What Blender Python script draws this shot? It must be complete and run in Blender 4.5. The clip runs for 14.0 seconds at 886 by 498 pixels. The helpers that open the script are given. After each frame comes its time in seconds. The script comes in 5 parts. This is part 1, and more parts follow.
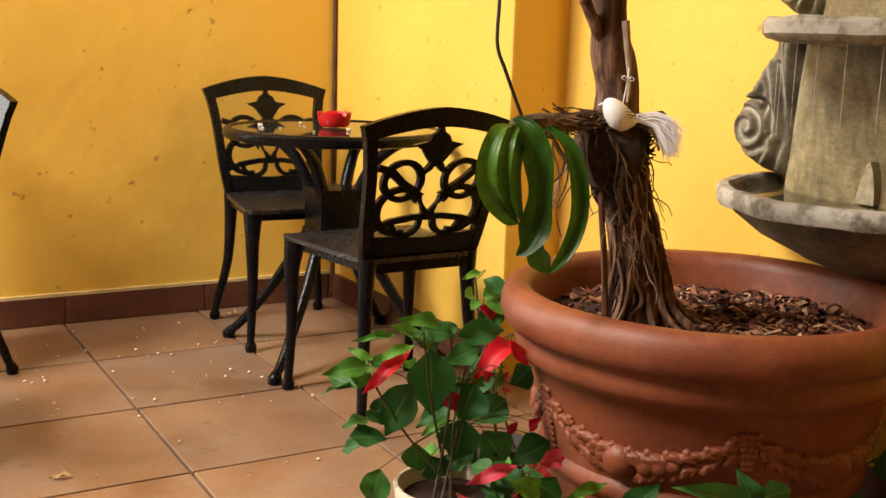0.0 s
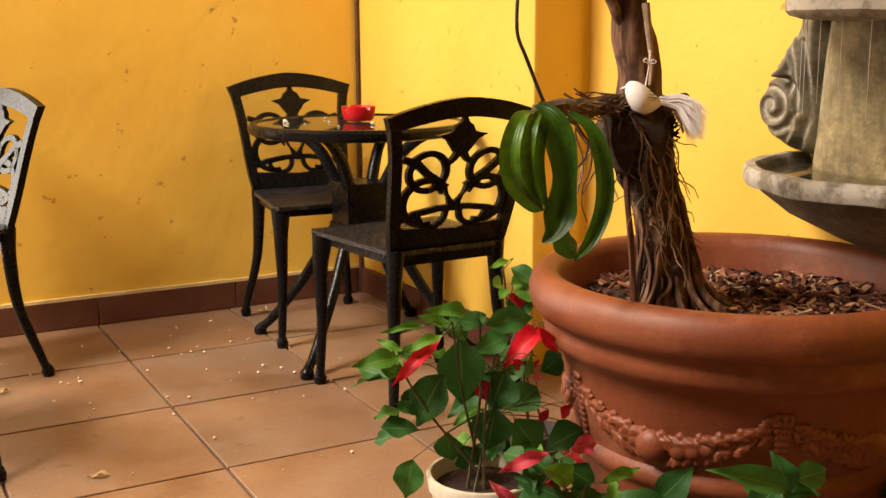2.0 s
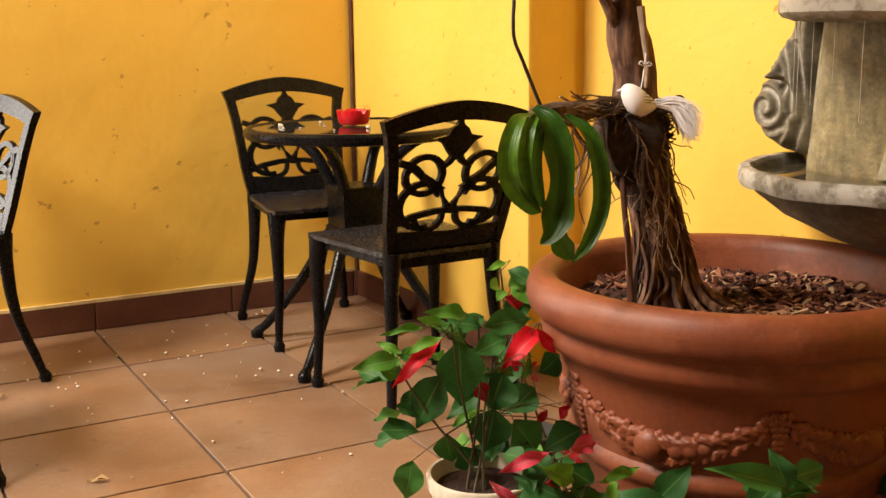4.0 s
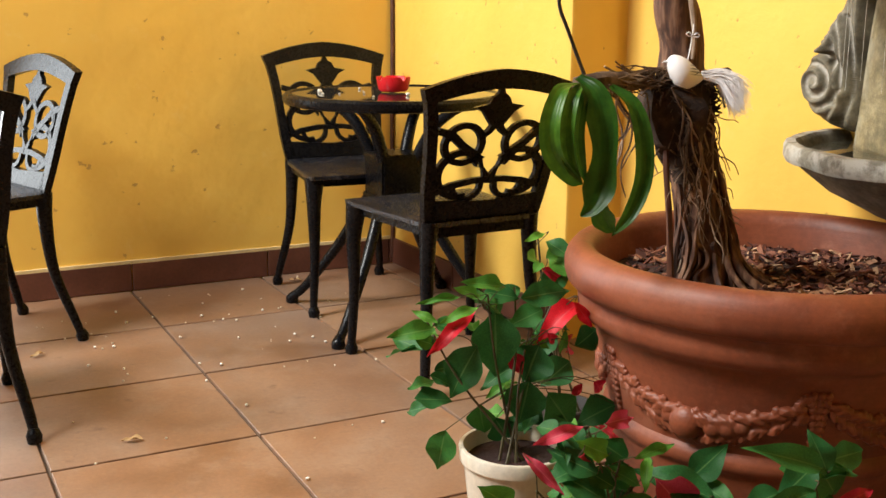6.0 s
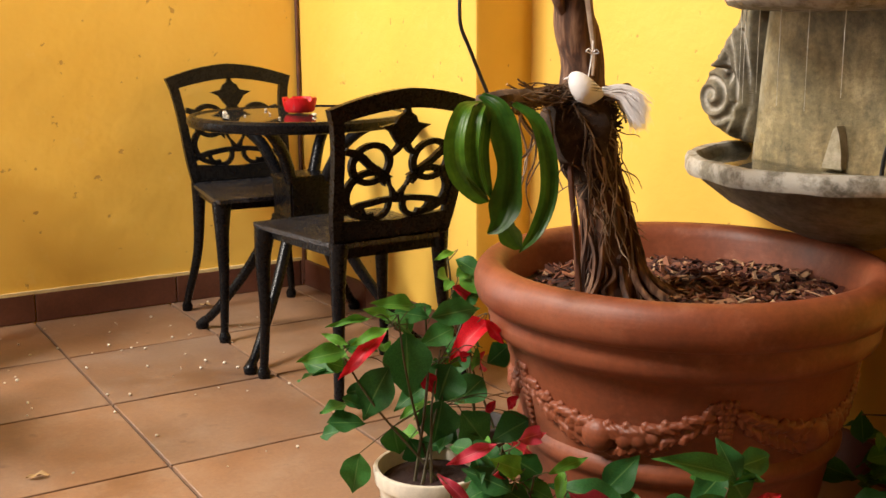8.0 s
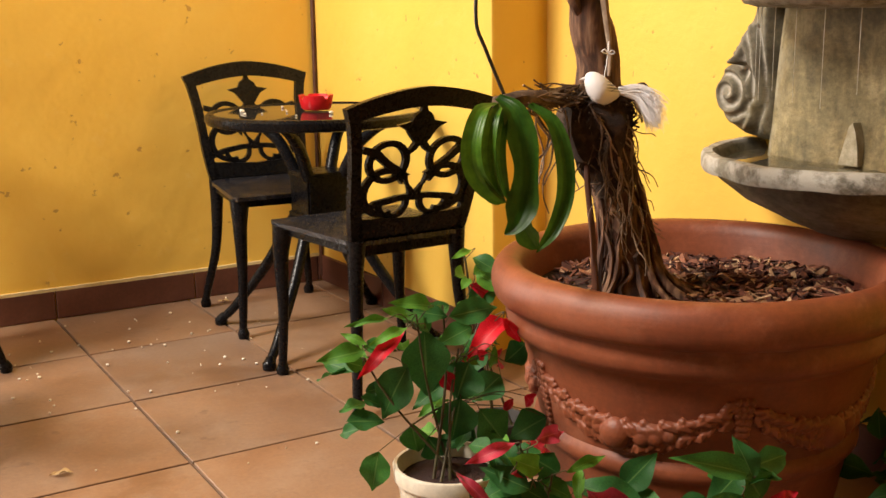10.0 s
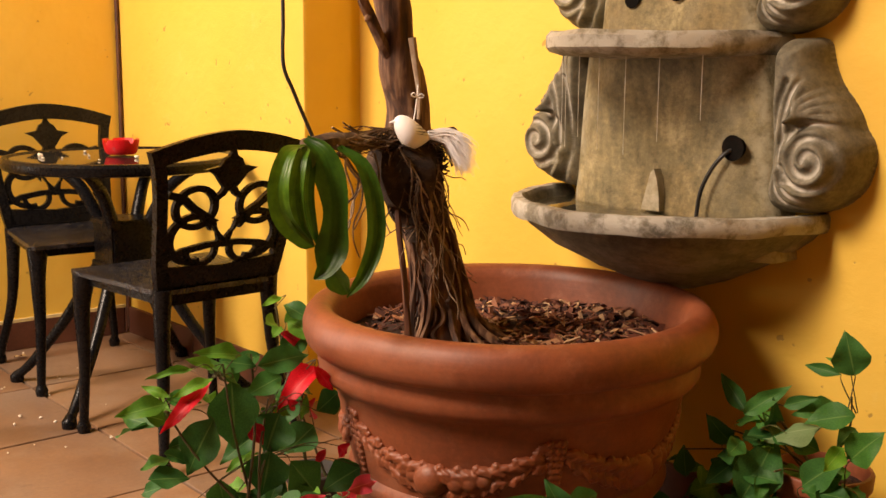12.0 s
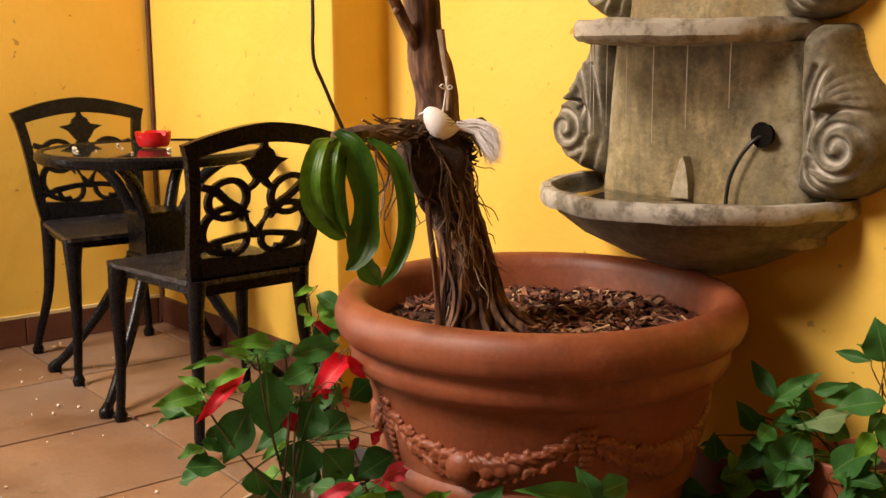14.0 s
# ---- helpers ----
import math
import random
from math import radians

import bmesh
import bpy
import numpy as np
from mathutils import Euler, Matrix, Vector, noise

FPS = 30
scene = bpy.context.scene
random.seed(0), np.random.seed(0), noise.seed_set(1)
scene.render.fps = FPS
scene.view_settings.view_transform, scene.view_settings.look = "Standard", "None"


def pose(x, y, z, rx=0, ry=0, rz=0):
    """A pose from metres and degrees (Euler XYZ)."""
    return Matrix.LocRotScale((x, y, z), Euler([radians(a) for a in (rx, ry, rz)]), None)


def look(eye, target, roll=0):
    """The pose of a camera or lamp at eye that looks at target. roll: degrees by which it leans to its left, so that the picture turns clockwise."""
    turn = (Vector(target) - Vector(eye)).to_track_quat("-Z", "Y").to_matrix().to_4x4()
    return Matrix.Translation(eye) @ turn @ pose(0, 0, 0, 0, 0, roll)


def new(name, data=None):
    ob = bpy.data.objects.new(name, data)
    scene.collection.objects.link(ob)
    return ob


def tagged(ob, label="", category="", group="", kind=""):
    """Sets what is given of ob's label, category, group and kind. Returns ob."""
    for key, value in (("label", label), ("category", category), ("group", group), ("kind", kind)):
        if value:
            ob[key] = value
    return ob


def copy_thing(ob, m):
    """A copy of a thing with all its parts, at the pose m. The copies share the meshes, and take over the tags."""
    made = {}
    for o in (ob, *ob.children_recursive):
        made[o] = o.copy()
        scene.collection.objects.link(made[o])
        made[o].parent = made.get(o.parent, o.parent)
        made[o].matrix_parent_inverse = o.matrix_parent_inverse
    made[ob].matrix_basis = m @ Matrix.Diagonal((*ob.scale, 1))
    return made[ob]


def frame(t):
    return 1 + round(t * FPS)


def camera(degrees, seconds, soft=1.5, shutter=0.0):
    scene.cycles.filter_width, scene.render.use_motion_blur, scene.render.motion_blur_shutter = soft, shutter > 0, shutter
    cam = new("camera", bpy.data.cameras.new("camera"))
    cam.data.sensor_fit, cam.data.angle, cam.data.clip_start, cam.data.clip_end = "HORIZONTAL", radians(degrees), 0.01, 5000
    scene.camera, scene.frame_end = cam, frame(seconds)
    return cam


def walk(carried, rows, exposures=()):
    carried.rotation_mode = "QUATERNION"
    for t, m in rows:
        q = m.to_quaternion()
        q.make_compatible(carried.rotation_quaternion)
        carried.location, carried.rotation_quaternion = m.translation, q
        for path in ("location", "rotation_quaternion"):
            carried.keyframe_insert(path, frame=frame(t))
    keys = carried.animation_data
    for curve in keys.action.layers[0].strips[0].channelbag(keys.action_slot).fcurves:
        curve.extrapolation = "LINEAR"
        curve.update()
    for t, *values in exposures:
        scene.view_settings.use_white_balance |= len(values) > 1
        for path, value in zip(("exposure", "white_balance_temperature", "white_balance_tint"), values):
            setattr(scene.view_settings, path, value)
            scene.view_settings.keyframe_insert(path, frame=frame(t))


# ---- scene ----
cam = camera(44.0, 14.0)
EXPO = [(0.0, 0.08, 6700, 13), (0.5, 0.12, 7400, 17), (2.0, 0.10, 7400, 18), (4.5, 0.13, 6700, 14), (5.5, 0.16, 5850, 9), (6.5, 0.16, 6000, 10), (7.5, 0.14, 6300, 12),
        (8.2, 0.14, 6500, 14), (11.0, 0.12, 7000, 15), (11.5, 0.12, 8600, 25), (12.0, 0.07, 8100, 24), (12.5, 0.05, 7900, 23), (13.2, 0.03, 7400, 20), (14.0, 0.03, 7200, 20)]
SKY, LAMP, DOOR = 0.09, 216.0, 52.0
WALL_DARK, WALL_MID, WALL_LIGHT = (0.70, 0.425, 0.070), (0.78, 0.492, 0.083), (0.82, 0.555, 0.115)
PATH = [
    (0, (0.003, -0.003, 0.981), (0.989, 1.6954, 0.6039), 1.74),
    (0.5, (-0.013, -0.006, 0.982), (1.0127, 1.6665, 0.5942), 2.06),
    (1, (0.004, -0.018, 0.991), (0.9917, 1.6921, 0.6754), -0.24),
    (1.5, (0.013, -0.009, 0.981), (0.9447, 1.7203, 0.6055), -0.35),
    (2, (0.009, -0.008, 0.976), (0.9456, 1.7155, 0.5849), -0.29),
    (2.2, (0.001, -0.014, 0.98), (0.9332, 1.7111, 0.5847), -0.49),
    (4.3, (-0.006, -0.014, 0.977), (0.9478, 1.7002, 0.5902), -0.78),
    (4.5, (0.0, -0.002, 0.975), (0.9568, 1.6989, 0.5361), -0.70),
    (5, (-0.01, 0.004, 0.974), (0.9046, 1.7244, 0.5237), 0.35),
    (5.5, (-0.028, -0.003, 0.953), (0.8733, 1.7379, 0.5561), 2.16),
    (5.7, (-0.015, 0.022, 0.962), (0.8554, 1.7562, 0.4764), 1.70),
    (6, (-0.004, 0.003, 0.974), (0.884, 1.7395, 0.5342), 0.44),
    (6.5, (-0.01, 0.0, 0.967), (0.9072, 1.7191, 0.5152), 0.55),
    (7, (-0.019, -0.01, 0.968), (0.9371, 1.6991, 0.5638), 0.48),
    (7.5, (0.008, 0.004, 0.972), (1.0341, 1.6716, 0.5667), 0.09),
    (8, (0.011, 0.005, 0.976), (1.037, 1.6728, 0.5678), -0.31),
    (8.2, (0.004, 0.001, 0.978), (1.0334, 1.666, 0.5686), -0.56),
    (10.3, (0.002, -0.003, 0.996), (0.9898, 1.683, 0.5699), -0.86),
    (10.5, (0.002, -0.003, 0.983), (0.9832, 1.6955, 0.5938), -1.14),
    (11, (0.013, -0.002, 0.984), (0.9948, 1.7009, 0.6158), -1.32),
    (11.5, (0.018, -0.005, 0.981), (1.1344, 1.6209, 0.6476), -0.53),
    (12, (0.036, 0.016, 0.979), (1.3114, 1.5196, 0.6432), 0.46),
    (12.5, (0.019, 0.006, 0.983), (1.2963, 1.5091, 0.6517), 0.59),
    (13, (0.021, 0.011, 0.989), (1.2744, 1.5224, 0.608), 0.10),
    (13.5, (0.014, 0.0, 0.991), (1.2563, 1.5256, 0.6313), 0.18),
    (14, (0.024, 0.004, 0.988), (1.2559, 1.5383, 0.6279), -0.32),
]
walk(cam, [(t, look(eye, target, roll)) for t, eye, target, roll in PATH], exposures=EXPO)

# ---- light ----
world = bpy.data.worlds.new("sky")
scene.world = world
world.use_nodes = True
wn = world.node_tree
sky = wn.nodes.new("ShaderNodeTexSky")
sky.sky_type = "NISHITA"
sky.sun_disc = False
sky.sun_elevation, sky.sun_rotation = radians(48), radians(300)
wn.links.new(sky.outputs["Color"], wn.nodes["Background"].inputs["Color"])
wn.nodes["Background"].inputs["Strength"].default_value = SKY

patio_light = bpy.data.lights.new("patio_daylight", "AREA")
patio_light.shape, patio_light.size, patio_light.size_y = "RECTANGLE", 1.5, 1.5
patio_light.energy, patio_light.color = LAMP, (1.0, 0.93, 0.81)
patio_light.spread = radians(130)
new("patio_daylight", patio_light).matrix_world = look((-2.38, 2.40, 4.05), (1.0, 2.8, 0.6))

door_light = bpy.data.lights.new("doorway_daylight", "AREA")
door_light.shape, door_light.size, door_light.size_y = "RECTANGLE", 1.25, 1.9
door_light.energy, door_light.color = DOOR, (1.0, 0.98, 0.90)
new("doorway_daylight", door_light).matrix_world = look((-0.51, 3.80, 1.08), (-0.51, 2.80, 0.98))


# ---- materials ----
def nodes_of(name):
    m = bpy.data.materials.new(name)
    m.use_nodes = True
    return m, m.node_tree, m.node_tree.nodes["Principled BSDF"]


def noise_node(nt, scale, detail=6.0, rough=0.55, coord="Object"):
    c = nt.nodes.new("ShaderNodeTexCoord")
    n = nt.nodes.new("ShaderNodeTexNoise")
    n.inputs["Scale"].default_value, n.inputs["Detail"].default_value, n.inputs["Roughness"].default_value = scale, detail, rough
    nt.links.new(c.outputs[coord], n.inputs["Vector"])
    return n


def ramp_node(nt, source, stops):
    r = nt.nodes.new("ShaderNodeValToRGB")
    while len(r.color_ramp.elements) < len(stops):
        r.color_ramp.elements.new(0.5)
    for e, (p, col) in zip(r.color_ramp.elements, stops):
        e.position, e.color = p, (*col, 1) if len(col) == 3 else col
    nt.links.new(source, r.inputs["Fac"])
    return r


def mix_node(nt, kind, fac, a, b):
    m = nt.nodes.new("ShaderNodeMix")
    m.data_type, m.blend_type = "RGBA", kind
    for sock, v in ((m.inputs["Factor"], fac), (m.inputs[6], a), (m.inputs[7], b)):
        if isinstance(v, (int, float)):
            sock.default_value = v
        elif isinstance(v, tuple):
            sock.default_value = (*v, 1)
        else:
            nt.links.new(v, sock)
    return m.outputs[2]


def bump_node(nt, bsdf, source, strength, distance):
    b = nt.nodes.new("ShaderNodeBump")
    b.inputs["Strength"].default_value, b.inputs["Distance"].default_value = strength, distance
    nt.links.new(source, b.inputs["Height"])
    before = bsdf.inputs["Normal"].links
    if before:
        nt.links.new(before[0].from_socket, b.inputs["Normal"])
    nt.links.new(b.outputs["Normal"], bsdf.inputs["Normal"])
    return b


def surface(name, dark, mid, light, big=3.0, fine=60.0, rough=0.7, bump=0.3, dist=0.003, metal=0.0, vary=0.0, coord="Object", fine_mix=0.35, spec=0.5):
    """A surface in three tones: broad stains, fine grain, relief, and a change from piece to piece."""
    m, nt, bs = nodes_of(name)
    a = noise_node(nt, big, 5.0, 0.6, coord)
    col = ramp_node(nt, a.outputs["Fac"], [(0.3, dark), (0.5, mid), (0.72, light)]).outputs["Color"]
    f = noise_node(nt, fine, 8.0, 0.7, coord)
    g = ramp_node(nt, f.outputs["Fac"], [(0.3, (0.55, 0.55, 0.55)), (0.7, (1.25, 1.25, 1.25))]).outputs["Color"]
    col = mix_node(nt, "MULTIPLY", fine_mix, col, g)
    if vary:
        info = nt.nodes.new("ShaderNodeObjectInfo")
        v = ramp_node(nt, info.outputs["Random"], [(0.0, (1 - vary,) * 3), (1.0, (1 + vary,) * 3)]).outputs["Color"]
        col = mix_node(nt, "MULTIPLY", 1.0, col, v)
    nt.links.new(col, bs.inputs["Base Color"])
    r = nt.nodes.new("ShaderNodeMapRange")
    r.inputs["To Min"].default_value, r.inputs["To Max"].default_value = max(0.02, rough - 0.12), min(1, rough + 0.12)
    nt.links.new(f.outputs["Fac"], r.inputs["Value"])
    nt.links.new(r.outputs["Result"], bs.inputs["Roughness"])
    bs.inputs["Metallic"].default_value = metal
    bs.inputs["Specular IOR Level"].default_value = spec
    bump_node(nt, bs, f.outputs["Fac"], bump, dist)
    if bump > 0.2:
        bump_node(nt, bs, a.outputs["Fac"], bump * 0.6, dist * 4)
    return m


def plaster():
    """Yellow limewash over hand-trowelled plaster, with pits, chips and paler scuffs."""
    m, nt, bs = nodes_of("yellow_plaster")
    a = noise_node(nt, 1.1, 5.0, 0.6)
    col = ramp_node(nt, a.outputs["Fac"], [(0.3, WALL_DARK), (0.5, WALL_MID), (0.75, WALL_LIGHT)]).outputs["Color"]
    s = noise_node(nt, 9.0, 9.0, 0.72)
    scuff = ramp_node(nt, s.outputs["Fac"], [(0.6, (0, 0, 0)), (0.74, (0.35, 0.35, 0.35))]).outputs["Color"]
    col = mix_node(nt, "MIX", scuff, col, (0.80, 0.60, 0.20))
    spots = noise_node(nt, 24.0, 3.0, 0.5)
    dirt = ramp_node(nt, spots.outputs["Fac"], [(0.70, (0, 0, 0)), (0.73, (0.7, 0.7, 0.7))]).outputs["Color"]
    col = mix_node(nt, "MIX", dirt, col, (0.40, 0.22, 0.06))
    nt.links.new(col, bs.inputs["Base Color"])
    bs.inputs["Roughness"].default_value = 0.62
    bs.inputs["Specular IOR Level"].default_value = 0.3
    low = noise_node(nt, 4.0, 4.0, 0.55)
    bump_node(nt, bs, low.outputs["Fac"], 0.36, 0.022)
    bump_node(nt, bs, s.outputs["Fac"], 0.40, 0.005)
    bump_node(nt, bs, dirt, 0.4, -0.002)
    return m


def leaf_material(name, base, vein, dark, rough=0.55, ridge=0.0):
    """A leaf: paler along the midrib and side veins, mottled, letting some light through."""
    m, nt, bs = nodes_of(name)
    n = noise_node(nt, 40.0, 5.0, 0.6)
    col = ramp_node(nt, n.outputs["Fac"], [(0.3, dark), (0.65, base)]).outputs["Color"]
    info = nt.nodes.new("ShaderNodeObjectInfo")
    v = ramp_node(nt, info.outputs["Random"], [(0.0, (0.62, 0.70, 0.65)), (0.6, (1.05, 1.05, 1.0)), (1.0, (1.4, 1.28, 0.9))]).outputs["Color"]
    col = mix_node(nt, "MULTIPLY", 1.0, col, v)
    uv = nt.nodes.new("ShaderNodeTexCoord")
    sep = nt.nodes.new("ShaderNodeSeparateXYZ")
    nt.links.new(uv.outputs["UV"], sep.inputs["Vector"])
    rib = ramp_node(nt, sep.outputs["X"], [(0.465, (0, 0, 0)), (0.5, (0.6, 0.6, 0.6)), (0.535, (0, 0, 0))]).outputs["Color"]
    col = mix_node(nt, "MIX", rib, col, vein)
    w = nt.nodes.new("ShaderNodeTexWave")
    w.inputs["Scale"].default_value, w.inputs["Distortion"].default_value = 2.4, 1.5
    w.bands_direction = "Y"
    nt.links.new(uv.outputs["UV"], w.inputs["Vector"])
    nt.links.new(col, bs.inputs["Base Color"])
    bs.inputs["Roughness"].default_value = rough
    bump_node(nt, bs, w.outputs["Fac"], 0.10, 0.001)
    if ridge:
        rw = nt.nodes.new("ShaderNodeTexWave")
        rw.inputs["Scale"].default_value, rw.inputs["Distortion"].default_value = 1.3, 0.4
        nt.links.new(uv.outputs["UV"], rw.inputs["Vector"])
        bump_node(nt, bs, rw.outputs["Fac"], ridge, 0.003)
    bump_node(nt, bs, n.outputs["Fac"], 0.2, 0.001)
    bs.inputs["Specular IOR Level"].default_value = 0.3
    tr = nt.nodes.new("ShaderNodeBsdfTranslucent")
    nt.links.new(col, tr.inputs["Color"])
    mixs = nt.nodes.new("ShaderNodeMixShader")
    mixs.inputs["Fac"].default_value = 0.22
    out = nt.nodes["Material Output"]
    nt.links.new(bs.outputs["BSDF"], mixs.inputs[1])
    nt.links.new(tr.outputs["BSDF"], mixs.inputs[2])
    nt.links.new(mixs.outputs["Shader"], out.inputs["Surface"])
    return m


def stone(name, tones, stain, crust, damp=0.8):
    """Cast stone: grey, with ochre and green stains, pale crusts on the edges and dark wet streaks."""
    m, nt, bs = nodes_of(name)
    a = noise_node(nt, 7.0, 8.0, 0.68)
    col = ramp_node(nt, a.outputs["Fac"], list(zip((0.30, 0.43, 0.55, 0.72), tones))).outputs["Color"]
    b = noise_node(nt, 3.2, 4.0, 0.5)
    moss = ramp_node(nt, b.outputs["Fac"], [(0.5, (0, 0, 0)), (0.66, (0.55, 0.55, 0.55))]).outputs["Color"]
    col = mix_node(nt, "MIX", moss, col, stain)
    d = noise_node(nt, 12.0, 6.0, 0.65)
    wet = ramp_node(nt, d.outputs["Fac"], [(0.56, (0, 0, 0)), (0.66, (damp, damp, damp))]).outputs["Color"]
    col = mix_node(nt, "MIX", wet, col, (0.055, 0.05, 0.032))
    c = noise_node(nt, 55.0, 8.0, 0.75)
    g = ramp_node(nt, c.outputs["Fac"], [(0.3, (0.4, 0.4, 0.38)), (0.7, (1.4, 1.38, 1.3))]).outputs["Color"]
    col = mix_node(nt, "MULTIPLY", 0.85, col, g)
    geo = nt.nodes.new("ShaderNodeNewGeometry")
    edge = ramp_node(nt, geo.outputs["Pointiness"], [(0.503, (0, 0, 0)), (0.535, (0.85, 0.85, 0.85))]).outputs["Color"]
    edge = mix_node(nt, "MULTIPLY", 1.0, edge, ramp_node(nt, noise_node(nt, 16.0, 6.0, 0.7).outputs["Fac"], [(0.42, (0.12, 0.12, 0.12)), (0.56, (1, 1, 1))]).outputs["Color"])
    col = mix_node(nt, "MIX", edge, col, crust)
    nt.links.new(col, bs.inputs["Base Color"])
    bs.inputs["Roughness"].default_value = 0.72
    bump_node(nt, bs, c.outputs["Fac"], 0.5, 0.004)
    bump_node(nt, bs, a.outputs["Fac"], 0.4, 0.01)
    return m


def bark():
    m, nt, bs = nodes_of("bark")
    c = nt.nodes.new("ShaderNodeTexCoord")
    mp = nt.nodes.new("ShaderNodeMapping")
    mp.inputs["Scale"].default_value = (1, 1, 0.18)
    nt.links.new(c.outputs["Object"], mp.inputs["Vector"])
    n = nt.nodes.new("ShaderNodeTexNoise")
    n.inputs["Scale"].default_value, n.inputs["Detail"].default_value = 70.0, 8.0
    nt.links.new(mp.outputs["Vector"], n.inputs["Vector"])
    col = ramp_node(nt, n.outputs["Fac"], [(0.32, (0.026, 0.011, 0.007)), (0.5, (0.105, 0.048, 0.026)), (0.70, (0.29, 0.17, 0.10))]).outputs["Color"]
    big = noise_node(nt, 9.0, 4.0)
    col = mix_node(nt, "MULTIPLY", 0.6, col, ramp_node(nt, big.outputs["Fac"], [(0.3, (0.6, 0.5, 0.45)), (0.7, (1.3, 1.2, 1.1))]).outputs["Color"])
    nt.links.new(col, bs.inputs["Base Color"])
    bs.inputs["Roughness"].default_value = 0.8
    bump_node(nt, bs, n.outputs["Fac"], 0.7, 0.006)
    return m


def tile_material():
    """Fired clay floor tile: mottled, with pale scuffs and dark stains that differ from tile to tile."""
    m, nt, bs = nodes_of("terracotta_floor_tile")
    info = nt.nodes.new("ShaderNodeObjectInfo")
    shift = nt.nodes.new("ShaderNodeMath")
    shift.operation = "MULTIPLY"
    shift.inputs[1].default_value = 60.0
    nt.links.new(info.outputs["Random"], shift.inputs[0])

    def own(scale, detail, rough):
        n = noise_node(nt, scale, detail, rough)
        n.noise_dimensions = "4D"
        nt.links.new(shift.outputs[0], n.inputs["W"])
        return n.outputs["Fac"]

    a = own(3.5, 6.0, 0.62)
    col = ramp_node(nt, a, [(0.3, (0.17, 0.085, 0.045)), (0.5, (0.245, 0.132, 0.073)), (0.72, (0.32, 0.195, 0.118))]).outputs["Color"]
    worn = ramp_node(nt, own(2.0, 3.0, 0.5), [(0.42, (0, 0, 0)), (0.62, (0.65, 0.65, 0.65))]).outputs["Color"]
    col = mix_node(nt, "MIX", worn, col, (0.245, 0.165, 0.118))
    scuff = ramp_node(nt, own(8.0, 9.0, 0.75), [(0.5, (0, 0, 0)), (0.72, (0.55, 0.55, 0.55))]).outputs["Color"]
    col = mix_node(nt, "MIX", scuff, col, (0.32, 0.23, 0.165))
    stain = ramp_node(nt, own(14.0, 4.0, 0.6), [(0.62, (0, 0, 0)), (0.72, (0.5, 0.5, 0.5))]).outputs["Color"]
    col = mix_node(nt, "MIX", stain, col, (0.10, 0.052, 0.03))
    f = own(90.0, 8.0, 0.7)
    col = mix_node(nt, "MULTIPLY", 0.35, col, ramp_node(nt, f, [(0.3, (0.55, 0.55, 0.55)), (0.7, (1.25, 1.25, 1.25))]).outputs["Color"])
    v = ramp_node(nt, info.outputs["Random"], [(0.0, (0.84, 0.86, 0.9)), (1.0, (1.14, 1.12, 1.06))]).outputs["Color"]
    col = mix_node(nt, "MULTIPLY", 1.0, col, v)
    nt.links.new(col, bs.inputs["Base Color"])
    gloss = nt.nodes.new("ShaderNodeMapRange")
    gloss.inputs["From Min"].default_value, gloss.inputs["From Max"].default_value = 0.3, 0.7
    gloss.inputs["To Min"].default_value, gloss.inputs["To Max"].default_value = 0.34, 0.52
    nt.links.new(a, gloss.inputs["Value"])
    nt.links.new(gloss.outputs["Result"], bs.inputs["Roughness"])
    bump_node(nt, bs, f, 0.12, 0.002)
    bump_node(nt, bs, a, 0.10, 0.006)
    return m


